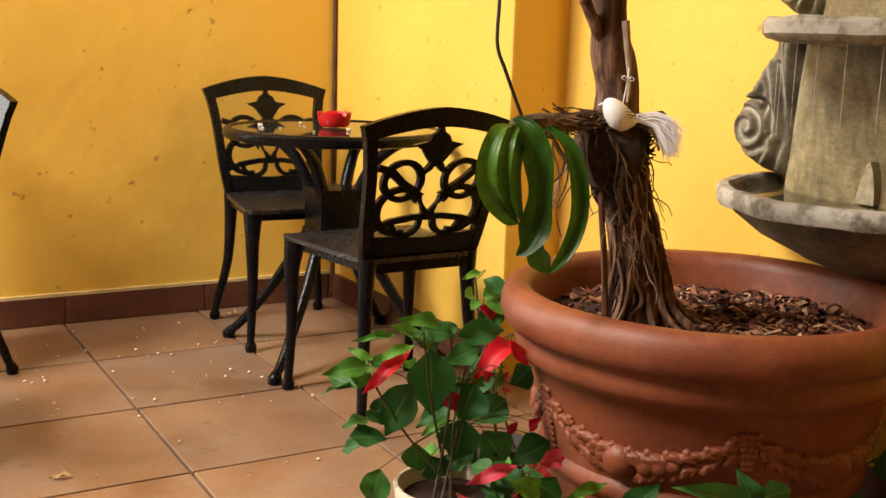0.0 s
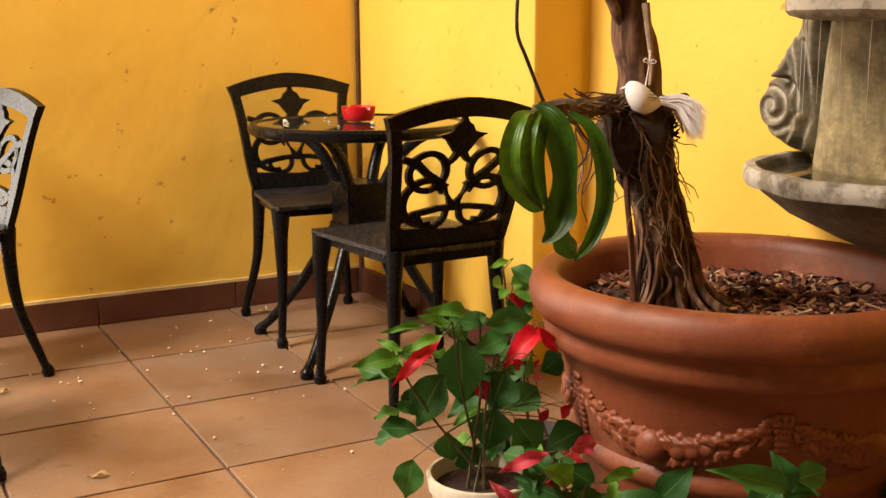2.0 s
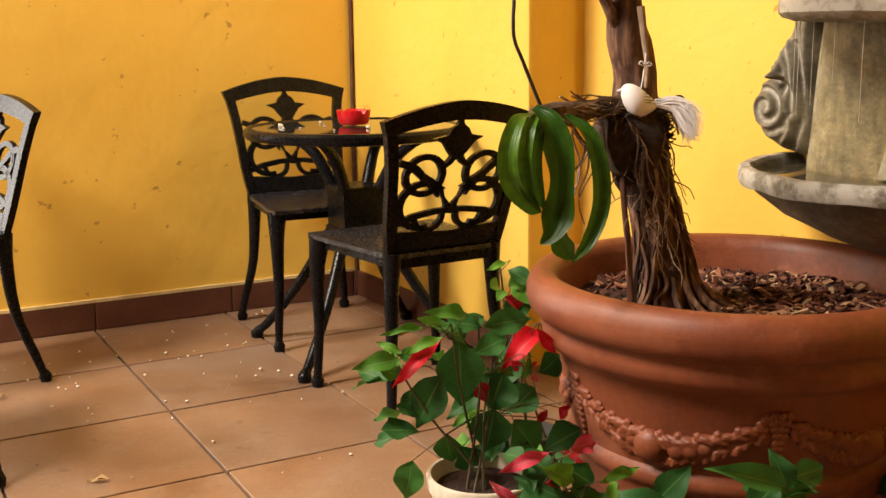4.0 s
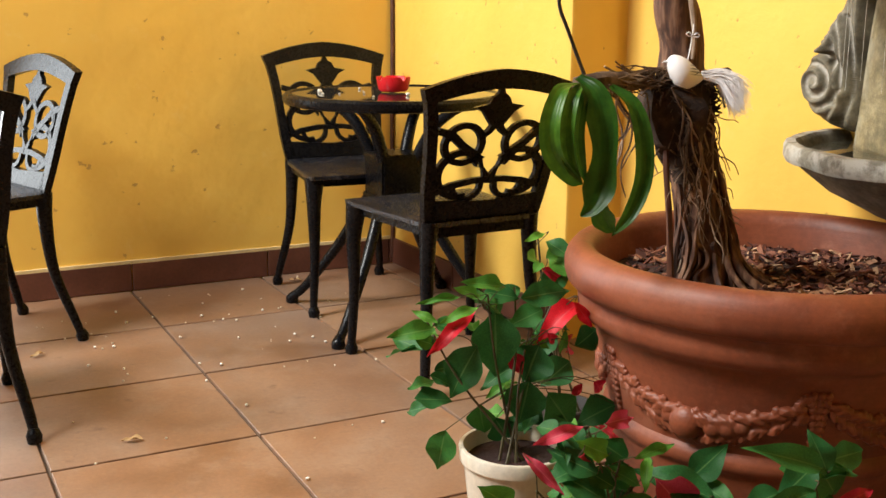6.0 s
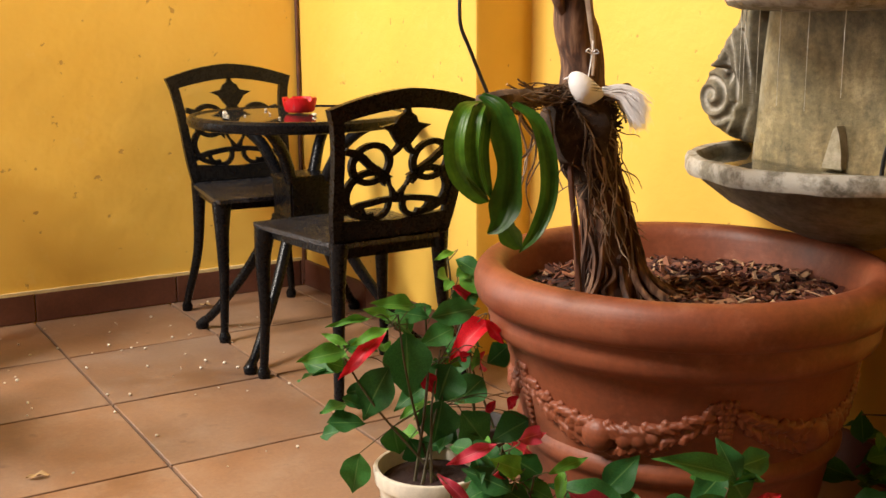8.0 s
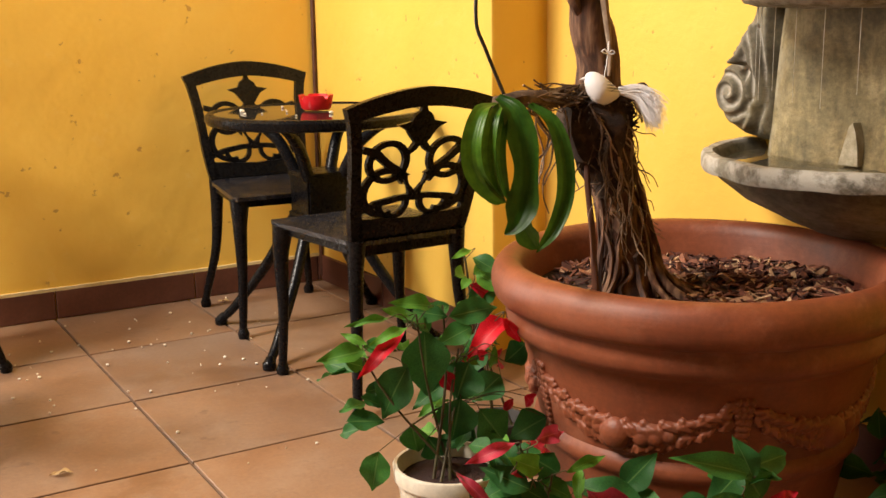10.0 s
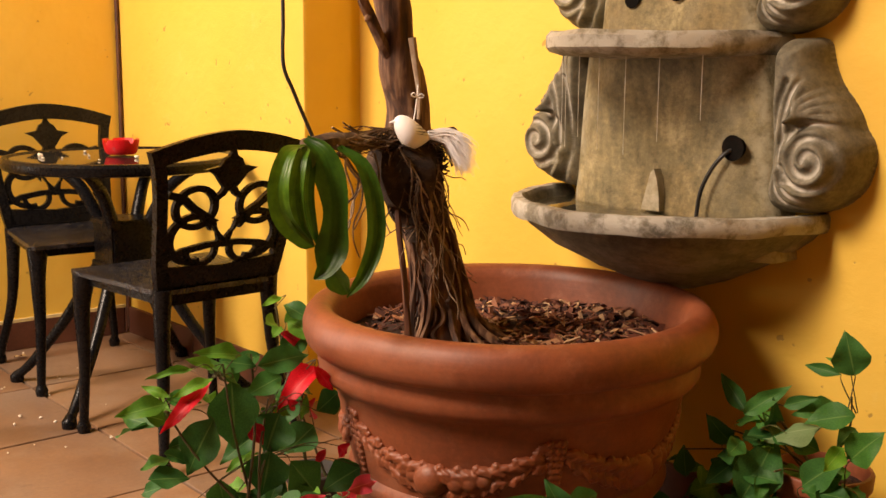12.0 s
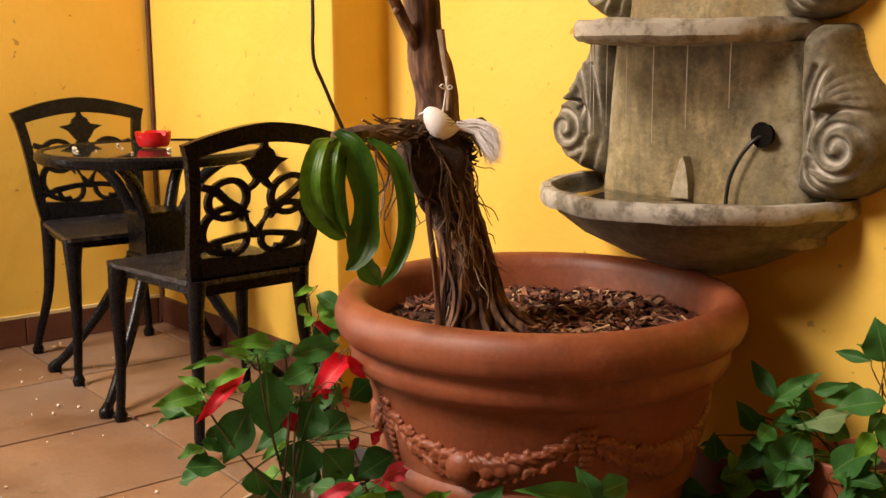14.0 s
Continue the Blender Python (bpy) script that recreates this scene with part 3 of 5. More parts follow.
def build_chair():
    chair = root("bistro_chair", "black cast metal bistro chair with scrollwork back", "chair", group="patio chairs")
    bm = bmesh.new()
    n = 14
    top = []
    for j in range(n + 1):
        f = j / n
        y = -0.20 + 0.415 * f
        half = 0.166 + 0.044 * f - 0.010 * max(0, f - 0.92) / 0.08 - 0.008 * max(0, 0.08 - f) / 0.08
        for i in range(n + 1):
            g = 2 * i / n - 1
            edge = max(abs(g), abs(2 * f - 1))
            z = 0.446 - 0.008 * (1 - edge ** 2) - (0.006 if edge > 0.99 else 0)
            top.append(bm.verts.new((g * half, y, z)))
    for j in range(n):
        for i in range(n):
            k = j * (n + 1) + i
            bm.faces.new((top[k], top[k + 1], top[k + n + 2], top[k + n + 1]))
    geom = bmesh.ops.extrude_face_region(bm, geom=bm.faces[:])
    for v in geom["geom"]:
        if isinstance(v, bmesh.types.BMVert):
            v.co.z = 0.428
    part("seat", bm, IRON_SEAT, chair, "worn black seat with embossed pattern", angle=50)
    bm = bmesh.new()
    for sx in (-1, 1):
        strip(bm, [(sx * 0.176, 0.17), (sx * 0.152, -0.17)], [0.012, 0.012], 0.024, lambda u, v, w: (u, v, 0.415 + w))
    strip(bm, [(-0.17, 0.172), (0, 0.178), (0.17, 0.172)], [0.012, 0.012], 0.024, lambda u, v, w: (u, v, 0.415 + w))
    strip(bm, [(-0.160, -0.178), (0.160, -0.178)], [0.018, 0.018], 0.050, lambda u, v, w: (u, v, 0.424 + w))
    part("seat_frame", bm, IRON, chair)
    # the frame of the back: two stiles that spread upwards, an arched top rail, a deep bottom rail
    bm = bmesh.new()
    for sx in (-1, 1):
        strip(bm, [(sx * (0.147 + 0.050 * f + 0.004 * math.sin(f * 6)), -0.03 + f * 0.378) for f in [i / 10 for i in range(11)]], [0.034, 0.027, 0.030], 0.022, back_plane)
    rail = [(u, 0.342 + 0.043 * (1 - abs(u / 0.212) ** 1.7)) for u in [-0.212 + 0.424 * i / 16 for i in range(17)]]
    strip(bm, rail, [0.044, 0.050, 0.053, 0.050, 0.044], 0.024, back_plane)
    strip(bm, [(-0.153, 0.028), (0, 0.020), (0.153, 0.028)], [0.056, 0.050, 0.056], 0.022, back_plane)
    part("back_frame", bm, IRON, chair, angle=30)
    # the scrollwork: rings and bars of either side, and two motifs on the middle line
    bars = (([(0.160, 0.250), (0.122, 0.238), (0.090, 0.208), (0.050, 0.176), (0.026, 0.160)], [0.020, 0.021, 0.018, 0.026, 0.003]),
            ([(0.003, 0.266), (0.018, 0.244), (0.040, 0.226)], [0.018, 0.015, 0.012]),
            ([(0.160, 0.074), (0.105, 0.094), (0.045, 0.104), (0.002, 0.106)], [0.016, 0.018, 0.017, 0.016]))
    rings = ((arc(0.086, 0.210, 0.052, 0, 360, 28)[:-1], [0.017, 0.017]),
             (arc(0.084, 0.124, 0.063, 165, -110, 30), [0.006, 0.018, 0.020, 0.020, 0.014]),
             (arc(0.060, 0.092, 0.040, 165, 375, 18), [0.014, 0.015, 0.014]))
    thorns = (([(0.126, 0.236), (0.132, 0.222), (0.140, 0.206)], [0.016, 0.010, 0.001]),
              ([(0.052, 0.182), (0.040, 0.170), (0.022, 0.170)], [0.024, 0.020, 0.001]),
              ([(0.058, 0.172), (0.046, 0.162), (0.040, 0.144)], [0.020, 0.014, 0.001]))
    bars += thorns
    for sx in (-1, 1):
        for name, shapes, deep in (("scroll_ring", rings, 0.014), ("scroll_bar", bars, 0.016)):
            for line, widths in shapes:
                bm = bmesh.new()
                strip(bm, [(sx * u, v) for u, v in line], widths, deep, back_plane, len(line) == 28)
                part(name, bm, IRON, chair, angle=30)
    for name, half, deep in (("tulip_motif", [(0, 0.372), (0.010, 0.345), (0.024, 0.335), (0.032, 0.318), (0.070, 0.310), (0.044, 0.296), (0.026, 0.270), (0.012, 0.252), (0, 0.250)], 0.014),
                             ("leaf_motif", [(0, 0.120), (0.010, 0.132), (0.027, 0.152), (0.018, 0.118), (0.020, 0.097), (0, 0.094)], 0.013)):
        bm = bmesh.new()
        tail = half[-2:0:-1] if half[0][0] == 0 else half[-2::-1]
        slab(bm, half + [(-u, v) for u, v in tail], deep, back_plane)
        part(name, bm, IRON, chair, angle=30)
    for line, widths, foot in (([(0.182, 0.176, 0.43), (0.188, 0.187, 0.34), (0.188, 0.187, 0.19), (0.195, 0.190, 0.045), (0.196, 0.191, 0.022)], [0.031, 0.0215, 0.0150, 0.0125, 0.011], (0.196, 0.191, 0.001)),
                               ([(0.148, -0.180, 0.44), (0.152, -0.178, 0.35), (0.160, -0.190, 0.21), (0.186, -0.232, 0.060), (0.190, -0.243, 0.022)], [0.025, 0.020, 0.0155, 0.0130, 0.011], (0.190, -0.243, -0.004))):
        for sx in (-1, 1):
            bm = bmesh.new()
            tube(bm, [(sx * x, y, z) for x, y, z in line], widths, 10, 6)
            leg = part("leg", bm, IRON, chair, angle=60)
            x, y, d = foot
            bm = bmesh.new()
            tube(bm, [(sx * x, y, 0.032), (sx * x, y + d, 0.016), (sx * x, y + d * 1.5, 0.0)], [0.0125, 0.019, 0.016], 10, 3)
            part("foot", bm, IRON, leg, "bun foot", angle=60)
    return chair


chair = build_chair()
chair.matrix_world = pose(1.322, 2.580, 0, 0, 0, 2)
tagged(copy_thing(chair, pose(1.357, 3.335, 0, 0, 0, 177) @ Matrix.Diagonal((1, 1, 1.02, 1))), "black cast metal bistro chair standing against the wall")
tagged(copy_thing(chair, pose(0.162, 3.318, 0, 0, 0, 109)), "cast metal bistro chair with daylight glinting on its back")
tagged(copy_thing(chair, pose(0.034, 2.717, 0, 0, 0, 2)), "black cast metal bistro chair with its back turned")


# ---- table ----
def build_table():
    table = root("round_table", "round black metal table with a dark glass top", "table", pose(1.388, 3.06, 0, 0, 0, 0))
    bm = bmesh.new()
    R = 0.336
    lathe(bm, [(R - 0.028, 0.700), (R - 0.020, 0.706), (R - 0.008, 0.705), (R, 0.697), (R + 0.001, 0.684), (R - 0.006, 0.674), (R - 0.022, 0.670), (R - 0.030, 0.676), (R - 0.028, 0.700)], 72)
    part("rim", bm, IRON, table, "rounded black metal rim")
    bm = bmesh.new()
    lathe(bm, [(0, 0.702), (R - 0.027, 0.702), (R - 0.026, 0.694), (0, 0.694)], 64)
    part("glass_top", bm, TABLE_GLASS, table, "dark glossy glass top").visible_shadow = False
    bm = bmesh.new()
    box(bm, -0.070, 0.070, -0.070, 0.070, 0.385, 0.515, 0.006)
    box(bm, -0.075, 0.075, -0.075, 0.075, 0.505, 0.522, 0.003)
    box(bm, -0.075, 0.075, -0.075, 0.075, 0.380, 0.395, 0.003)
    part("hub", bm, IRON, table, "square black metal hub")
    for k in range(4):
        a = radians(-140 + 90 * k)
        c, s = math.cos(a), math.sin(a)
        bm = bmesh.new()
        tube(bm, [(c * r, s * r, z) for r, z in ((0.078, 0.388), (0.110, 0.345), (0.20, 0.21), (0.312, 0.075), (0.366, 0.024))], [0.021, 0.019, 0.016, 0.014], 8, 5)
        tube(bm, [(c * 0.360, s * 0.360, 0.034), (c * 0.374, s * 0.374, 0.014), (c * 0.378, s * 0.378, 0.0)], [0.013, 0.022, 0.018], 8, 3)
        part("leg", bm, IRON, table, angle=60)
        bm = bmesh.new()
        tube(bm, [(c * r, s * r, z) for r, z in ((0.232, 0.674), (0.192, 0.655), (0.138, 0.612), (0.104, 0.560), (0.078, 0.508))], [0.015, 0.017, 0.019, 0.020], 8, 5)
        part("arm", bm, IRON, table, angle=60)
    return table


build_table()


def build_ashtray():
    bm = bmesh.new()
    n, rows = 48, []
    for r, z, cut in ((0.0, 0.0, 0), (0.040, 0.0, 0), (0.046, 0.006, 0), (0.052, 0.034, 0), (0.0525, 0.044, 1), (0.047, 0.044, 1), (0.043, 0.030, 0), (0.038, 0.012, 0), (0.0, 0.012, 0)):
        ring = []
        for i in range(n):
            a = 2 * math.pi * i / n
            notch = 0.013 if cut and i % 12 < 2 else 0.0
            ring.append(bm.verts.new((max(r, 1e-4) * math.cos(a), max(r, 1e-4) * math.sin(a), z - notch)))
        rows.append(ring)
    for a, b in zip(rows, rows[1:]):
        for i in range(n):
            bm.faces.new((a[i], a[(i + 1) % n], b[(i + 1) % n], b[i]))
    ob = thing("ashtray", bm, RED_PLASTIC, "round red plastic ashtray with notched rim on the table", "ashtray")
    ob.matrix_world = pose(1.398, 3.087, 0.706, 0, 0, 8)


build_ashtray()


# ---- the large pot ----
POT = (1.48, 1.52)


def pot_radius(z):
    """Outer radius of the pot's plain wall at a height."""
    return 0.275 + 0.070 * ((z - 0.11) / 0.30) ** 0.9 if z > 0.11 else 0.275


def build_pot():
    pot = root("terracotta_pot", "large terracotta pot with rolled rim and garland relief", "plant pot", pose(*POT, 0))
    bm = bmesh.new()
    body = [(0, 0.0), (0.255, 0.0), (0.262, 0.010), (0.280, 0.090), (0.294, 0.170), (0.297, 0.180)]
    body += [(0.305, 0.186), (0.311, 0.194), (0.313, 0.203), (0.311, 0.212), (0.307, 0.219), (0.304, 0.224)]
    body += [(pot_radius(z), z) for z in (0.24, 0.29, 0.34, 0.38)]
    body += [(0.350, 0.390), (0.362, 0.397), (0.369, 0.408), (0.370, 0.425), (0.367, 0.440), (0.370, 0.448)]
    body += [(0.383, 0.452), (0.392, 0.462), (0.397, 0.478), (0.397, 0.496), (0.391, 0.513), (0.380, 0.526), (0.366, 0.531), (0.352, 0.528), (0.341, 0.518), (0.335, 0.503)]
    body += [(0.325, 0.44), (0.305, 0.30), (0.25, 0.25), (0, 0.25)]
    lathe(bm, body, 96)
    for v in bm.verts:
        f = 1 + 0.006 * noise.noise(v.co * 5)
        v.co.x *= f
        v.co.y *= f
    part("body", bm, TERRA, pot)
    # garlands hung between rosettes, in low relief
    rng = random.Random(5)
    span = radians(72)

    def moulded(bm, name, label):
        ob = part(name, bm, TERRA, pot, label, angle=180)
        fuse = ob.modifiers.new("fuse", "REMESH")
        fuse.mode, fuse.voxel_size, fuse.use_smooth_shade = "VOXEL", 0.0016, True

    for k in range(5):
        a0 = radians(169) + k * span

        def on_wall(f, z, lift):
            a = a0 + f * span
            r = pot_radius(z) + lift
            return Vector((r * math.cos(a), r * math.sin(a), z)), a

        def line(f):
            return 0.338 - 0.072 * math.sin(math.pi * f) ** 0.85

        bm = bmesh.new()
        for i in range(22):
            f = 0.06 + 0.86 * i / 21
            grow = 0.55 + 0.75 * math.sin(math.pi * f)
            slope = math.atan2(line(f + 0.02) - line(f - 0.02), 0.04 * span * 0.32)
            p, a = on_wall(f, line(f), -0.004)
            blob(bm, p, (0.013, 0.013, 0.012 * grow), Matrix.Rotation(a, 4, "Z") @ Matrix.Rotation(slope, 4, "X"), 1)
            for s in (-1, 1):
                p, a = on_wall(f + rng.uniform(-0.008, 0.008), line(f) + s * (0.012 + rng.uniform(-0.002, 0.003)) * grow, 0.001)
                q = rng.uniform(0.85, 1.2) * grow ** 0.6
                toward = 1 if f < 0.5 else -1
                blob(bm, p, (0.0115 * q, 0.0215 * q, 0.0098 * q), Matrix.Rotation(a, 4, "Z") @ Matrix.Rotation(slope + s * 0.5 * toward, 4, "X"), 1)
                if i % 2:
                    p, a = on_wall(f, line(f) + s * 0.021 * grow, 0.001)
                    blob(bm, p, (0.0085, 0.0102, 0.0102), Matrix.Rotation(a, 4, "Z"), 1)
        for f, r in ((0.46, 0.031), (0.585, 0.019), (0.645, 0.018), (0.70, 0.015), (0.375, 0.015), (0.33, 0.013)):
            p, a = on_wall(f, line(f) + 0.002, 0.003)
            blob(bm, p, (r * 0.75, r, r), Matrix.Rotation(a, 4, "Z"), 3)
        for i in range(10):
            t = 0.6 + i * 0.55
            p, a = on_wall(0.945 + 0.028 * math.cos(t) * (1 - i / 14), 0.318 + 0.032 * math.sin(t) * (1 - i / 14), 0.000)
            blob(bm, p, (0.007, 0.010, 0.010), Matrix.Rotation(a, 4, "Z"), 1)
        moulded(bm, "garland", "moulded fruit and leaf garland")
        bm = bmesh.new()
        for i in range(10):
            for s in (-1, 0, 1):
                p, a = on_wall(s * 0.026 * (1.15 - i / 10), 0.350 - i * 0.0125, 0.0)
                blob(bm, p, (0.0080, 0.0085, 0.0095), Matrix.Rotation(a, 4, "Z") @ Matrix.Rotation(s * 0.6, 4, "X"), 1)
        moulded(bm, "rosette_drop", "moulded rosette with hanging leaves")


build_pot()


def soil_height(x, y):
    return 0.452 + 0.014 * noise.noise(Vector((x * 7, y * 7, 0))) + 0.022 * max(0, 1 - math.hypot(x - 0.02, y + 0.02) / 0.3)


def build_soil():
    bm = bmesh.new()
    n, m = 14, 48
    rows = []
    for j in range(n + 1):
        r = 0.326 * j / n
        rows.append([bm.verts.new((r * math.cos(2 * math.pi * i / m), r * math.sin(2 * math.pi * i / m), soil_height(r * math.cos(2 * math.pi * i / m), r * math.sin(2 * math.pi * i / m)))) for i in range(m)])
    for a, b in zip(rows[1:], rows[2:]):
        for i in range(m):
            bm.faces.new((a[i], a[(i + 1) % m], b[(i + 1) % m], b[i]))
    bm.faces.new(rows[1])
    for v in rows[0]:
        bm.verts.remove(v)
    ob = thing("potting_soil", bm, SOIL, "dark potting soil filling the terracotta pot", "soil", kind="stuff")
    ob.matrix_world = pose(*POT, 0)
    rng = random.Random(11)
    verts, faces = [], []
    for i in range(1700):
        a, r = rng.uniform(0, 2 * math.pi), 0.315 * math.sqrt(rng.random())
        x, y = r * math.cos(a), r * math.sin(a)
        if x < -0.12 and rng.random() < 0.6:
            continue
        l, w, h = rng.uniform(0.005, 0.021), rng.uniform(0.0016, 0.0062), rng.uniform(0.0008, 0.0018)
        m4 = Matrix.Translation((x, y, soil_height(x, y) + rng.uniform(0.002, 0.014))) @ Euler((rng.uniform(-0.8, 0.8), rng.uniform(-0.6, 0.6), rng.uniform(0, 6.3))).to_matrix().to_4x4()
        k = len(verts)
        verts += [m4 @ Vector((sx * l * (0.7 if sx * sy > 0 else 1), sy * w, sz * h)) for sz in (-1, 1) for sx, sy in ((-1, -1), (1, -1), (1, 1), (-1, 1))]
        faces += [tuple(k + q for q in f) for f in ((3, 2, 1, 0), (4, 5, 6, 7), (0, 1, 5, 4), (1, 2, 6, 5), (2, 3, 7, 6), (3, 0, 4, 7))]
    me = bpy.data.meshes.new("bark_mulch")
    me.from_pydata(verts, [], faces)
    me.materials.append(CHIP)
    ob = tagged(new("bark_mulch", me), "loose brown bark chips on the soil", "mulch", kind="stuff")
    ob.matrix_world = pose(*POT, 0)


build_soil()


# ---- the tree, its nest and the orchid ----
YT = 1.55


def build_tree():
    tree = root("potted_tree", "bare potted tree trunk wrapped in aerial roots", "tree", pose(1.33, YT, 0.45))
    at = lambda x, y, z: (x - 1.33, y - YT, z - 0.45)
    bm = bmesh.new()
    line = [(1.330, 1.55, 0.44), (1.318, 1.55, 0.58), (1.288, 1.55, 0.69), (1.258, 1.55, 0.80), (1.250, 1.55, 0.90), (1.228, 1.55, 1.00), (1.212, 1.55, 1.10), (1.180, 1.56, 1.28), (1.17, 1.57, 1.50), (1.14, 1.58, 1.80), (1.13, 1.58, 2.05)]
    tube(bm, [at(*p) for p in line], [0.050, 0.040, 0.037, 0.040, 0.040, 0.033, 0.031, 0.031, 0.029, 0.024, 0.012], 20, 7, rough=0.30)
    part("trunk", bm, BARK, tree, "brown ridged bark")
    bm = bmesh.new()
    tube(bm, [at(*p) for p in ((1.222, 1.545, 0.97), (1.190, 1.54, 1.01), (1.160, 1.535, 1.055), (1.136, 1.53, 1.095), (1.10, 1.52, 1.20), (1.07, 1.50, 1.38))], [0.012, 0.010, 0.009, 0.008, 0.004], 8, 5, rough=0.3)
    tube(bm, [at(*p) for p in ((1.160, 1.535, 1.055), (1.150, 1.53, 1.050), (1.146, 1.528, 1.046))], [0.008, 0.006, 0.003], 6, 3)
    part("branch", bm, BARK, tree)
    # roots that cling to the trunk and flare into the soil
    rng = random.Random(3)
    for k in range(40):
        a = radians(rng.uniform(140, 410))
        top = rng.uniform(0.58, 0.86)
        pts = []
        for i in range(7):
            f = i / 6
            z = top + (0.47 - top) * f
            cx = 1.328 if z < 0.5 else 1.318 - (z - 0.58) * 0.24 if z < 0.80 else 1.262
            if 0.5 <= z < 0.58:
                cx = 1.322
            r = 0.041 + 0.022 * f ** 3 + rng.uniform(-0.002, 0.005)
            b = a + rng.uniform(-0.4, 0.4)
            pts.append(at(cx + r * math.cos(b) + 0.022 * f ** 3 * (1 if math.cos(a) > 0 else 0.2), 1.55 + r * math.sin(b), z))
        bm = bmesh.new()
        w = rng.choice((0.0011, 0.0014, 0.0017, 0.0022, 0.0030, 0.0050))
        tube(bm, pts, [w * 0.7, w, w * 1.25], 6, 4, rough=0.3)
        part("aerial_root", bm, ROOT if w < 0.002 else BARK, tree)
    for k, (dx, dy, w) in enumerate(((0.105, -0.055, 0.011), (0.085, -0.085, 0.010), (0.05, -0.10, 0.012), (0.115, -0.02, 0.009), (-0.03, -0.085, 0.010), (0.012, -0.10, 0.009))):
        bm = bmesh.new()
        tube(bm, [at(1.335 + dx * f, 1.55 + dy * f, z) for f, z in ((0.16, 0.64 - 0.015 * k), (0.34, 0.56), (0.60, 0.502), (1.0, 0.470), (1.25, 0.452))], [w * 0.4, w * 0.65, w * 0.75, w * 0.6, w * 0.3], 8, 5, rough=0.3)
        part("buttress_root", bm, BARK, tree, "woody surface root")
    bm = bmesh.new()
    tube(bm, [at(*p) for p in ((1.215, 1.53, 0.78), (1.208, 1.52, 0.70), (1.222, 1.52, 0.60), (1.234, 1.52, 0.46))], [0.004, 0.0055, 0.006, 0.007], 8, 6, rough=0.3)
    part("hanging_root", bm, BROWN_CABLE, tree)
    bm = bmesh.new()
    tube(bm, [at(*p) for p in ((1.222, 1.50, 1.02), (1.228, 1.497, 0.97), (1.232, 1.492, 0.92), (1.226, 1.487, 0.882))], [0.007, 0.006, 0.0045, 0.003], 8, 5, rough=0.2)
    part("climbing_stem", bm, ROOT, tree, "pale dry climbing stem")
    for k in range(26):
        bm = bmesh.new()
        a = rng.uniform(-2.6, 0.4)
        z = rng.uniform(0.55, 0.85)
        x0 = 1.255 + 0.24 * max(0, 0.8 - z) + 0.042 * math.cos(a)
        y0 = 1.55 + 0.042 * math.sin(a)
        pts = [at(x0, y0, z)]
        d = Vector((math.cos(a), math.sin(a), -0.4))
        for i in range(5):
            d = (d + Vector((rng.uniform(-0.6, 0.6), rng.uniform(-0.6, 0.6), rng.uniform(-0.9, 0.5)))).normalized()
            pts.append(tuple(Vector(pts[-1]) + d * rng.uniform(0.010, 0.022)))
        tube(bm, pts, [0.0016, 0.0011, 0.0007], 5, 3)
        part("rootlet", bm, ROOT if k % 2 else TWIG, tree)


build_tree()


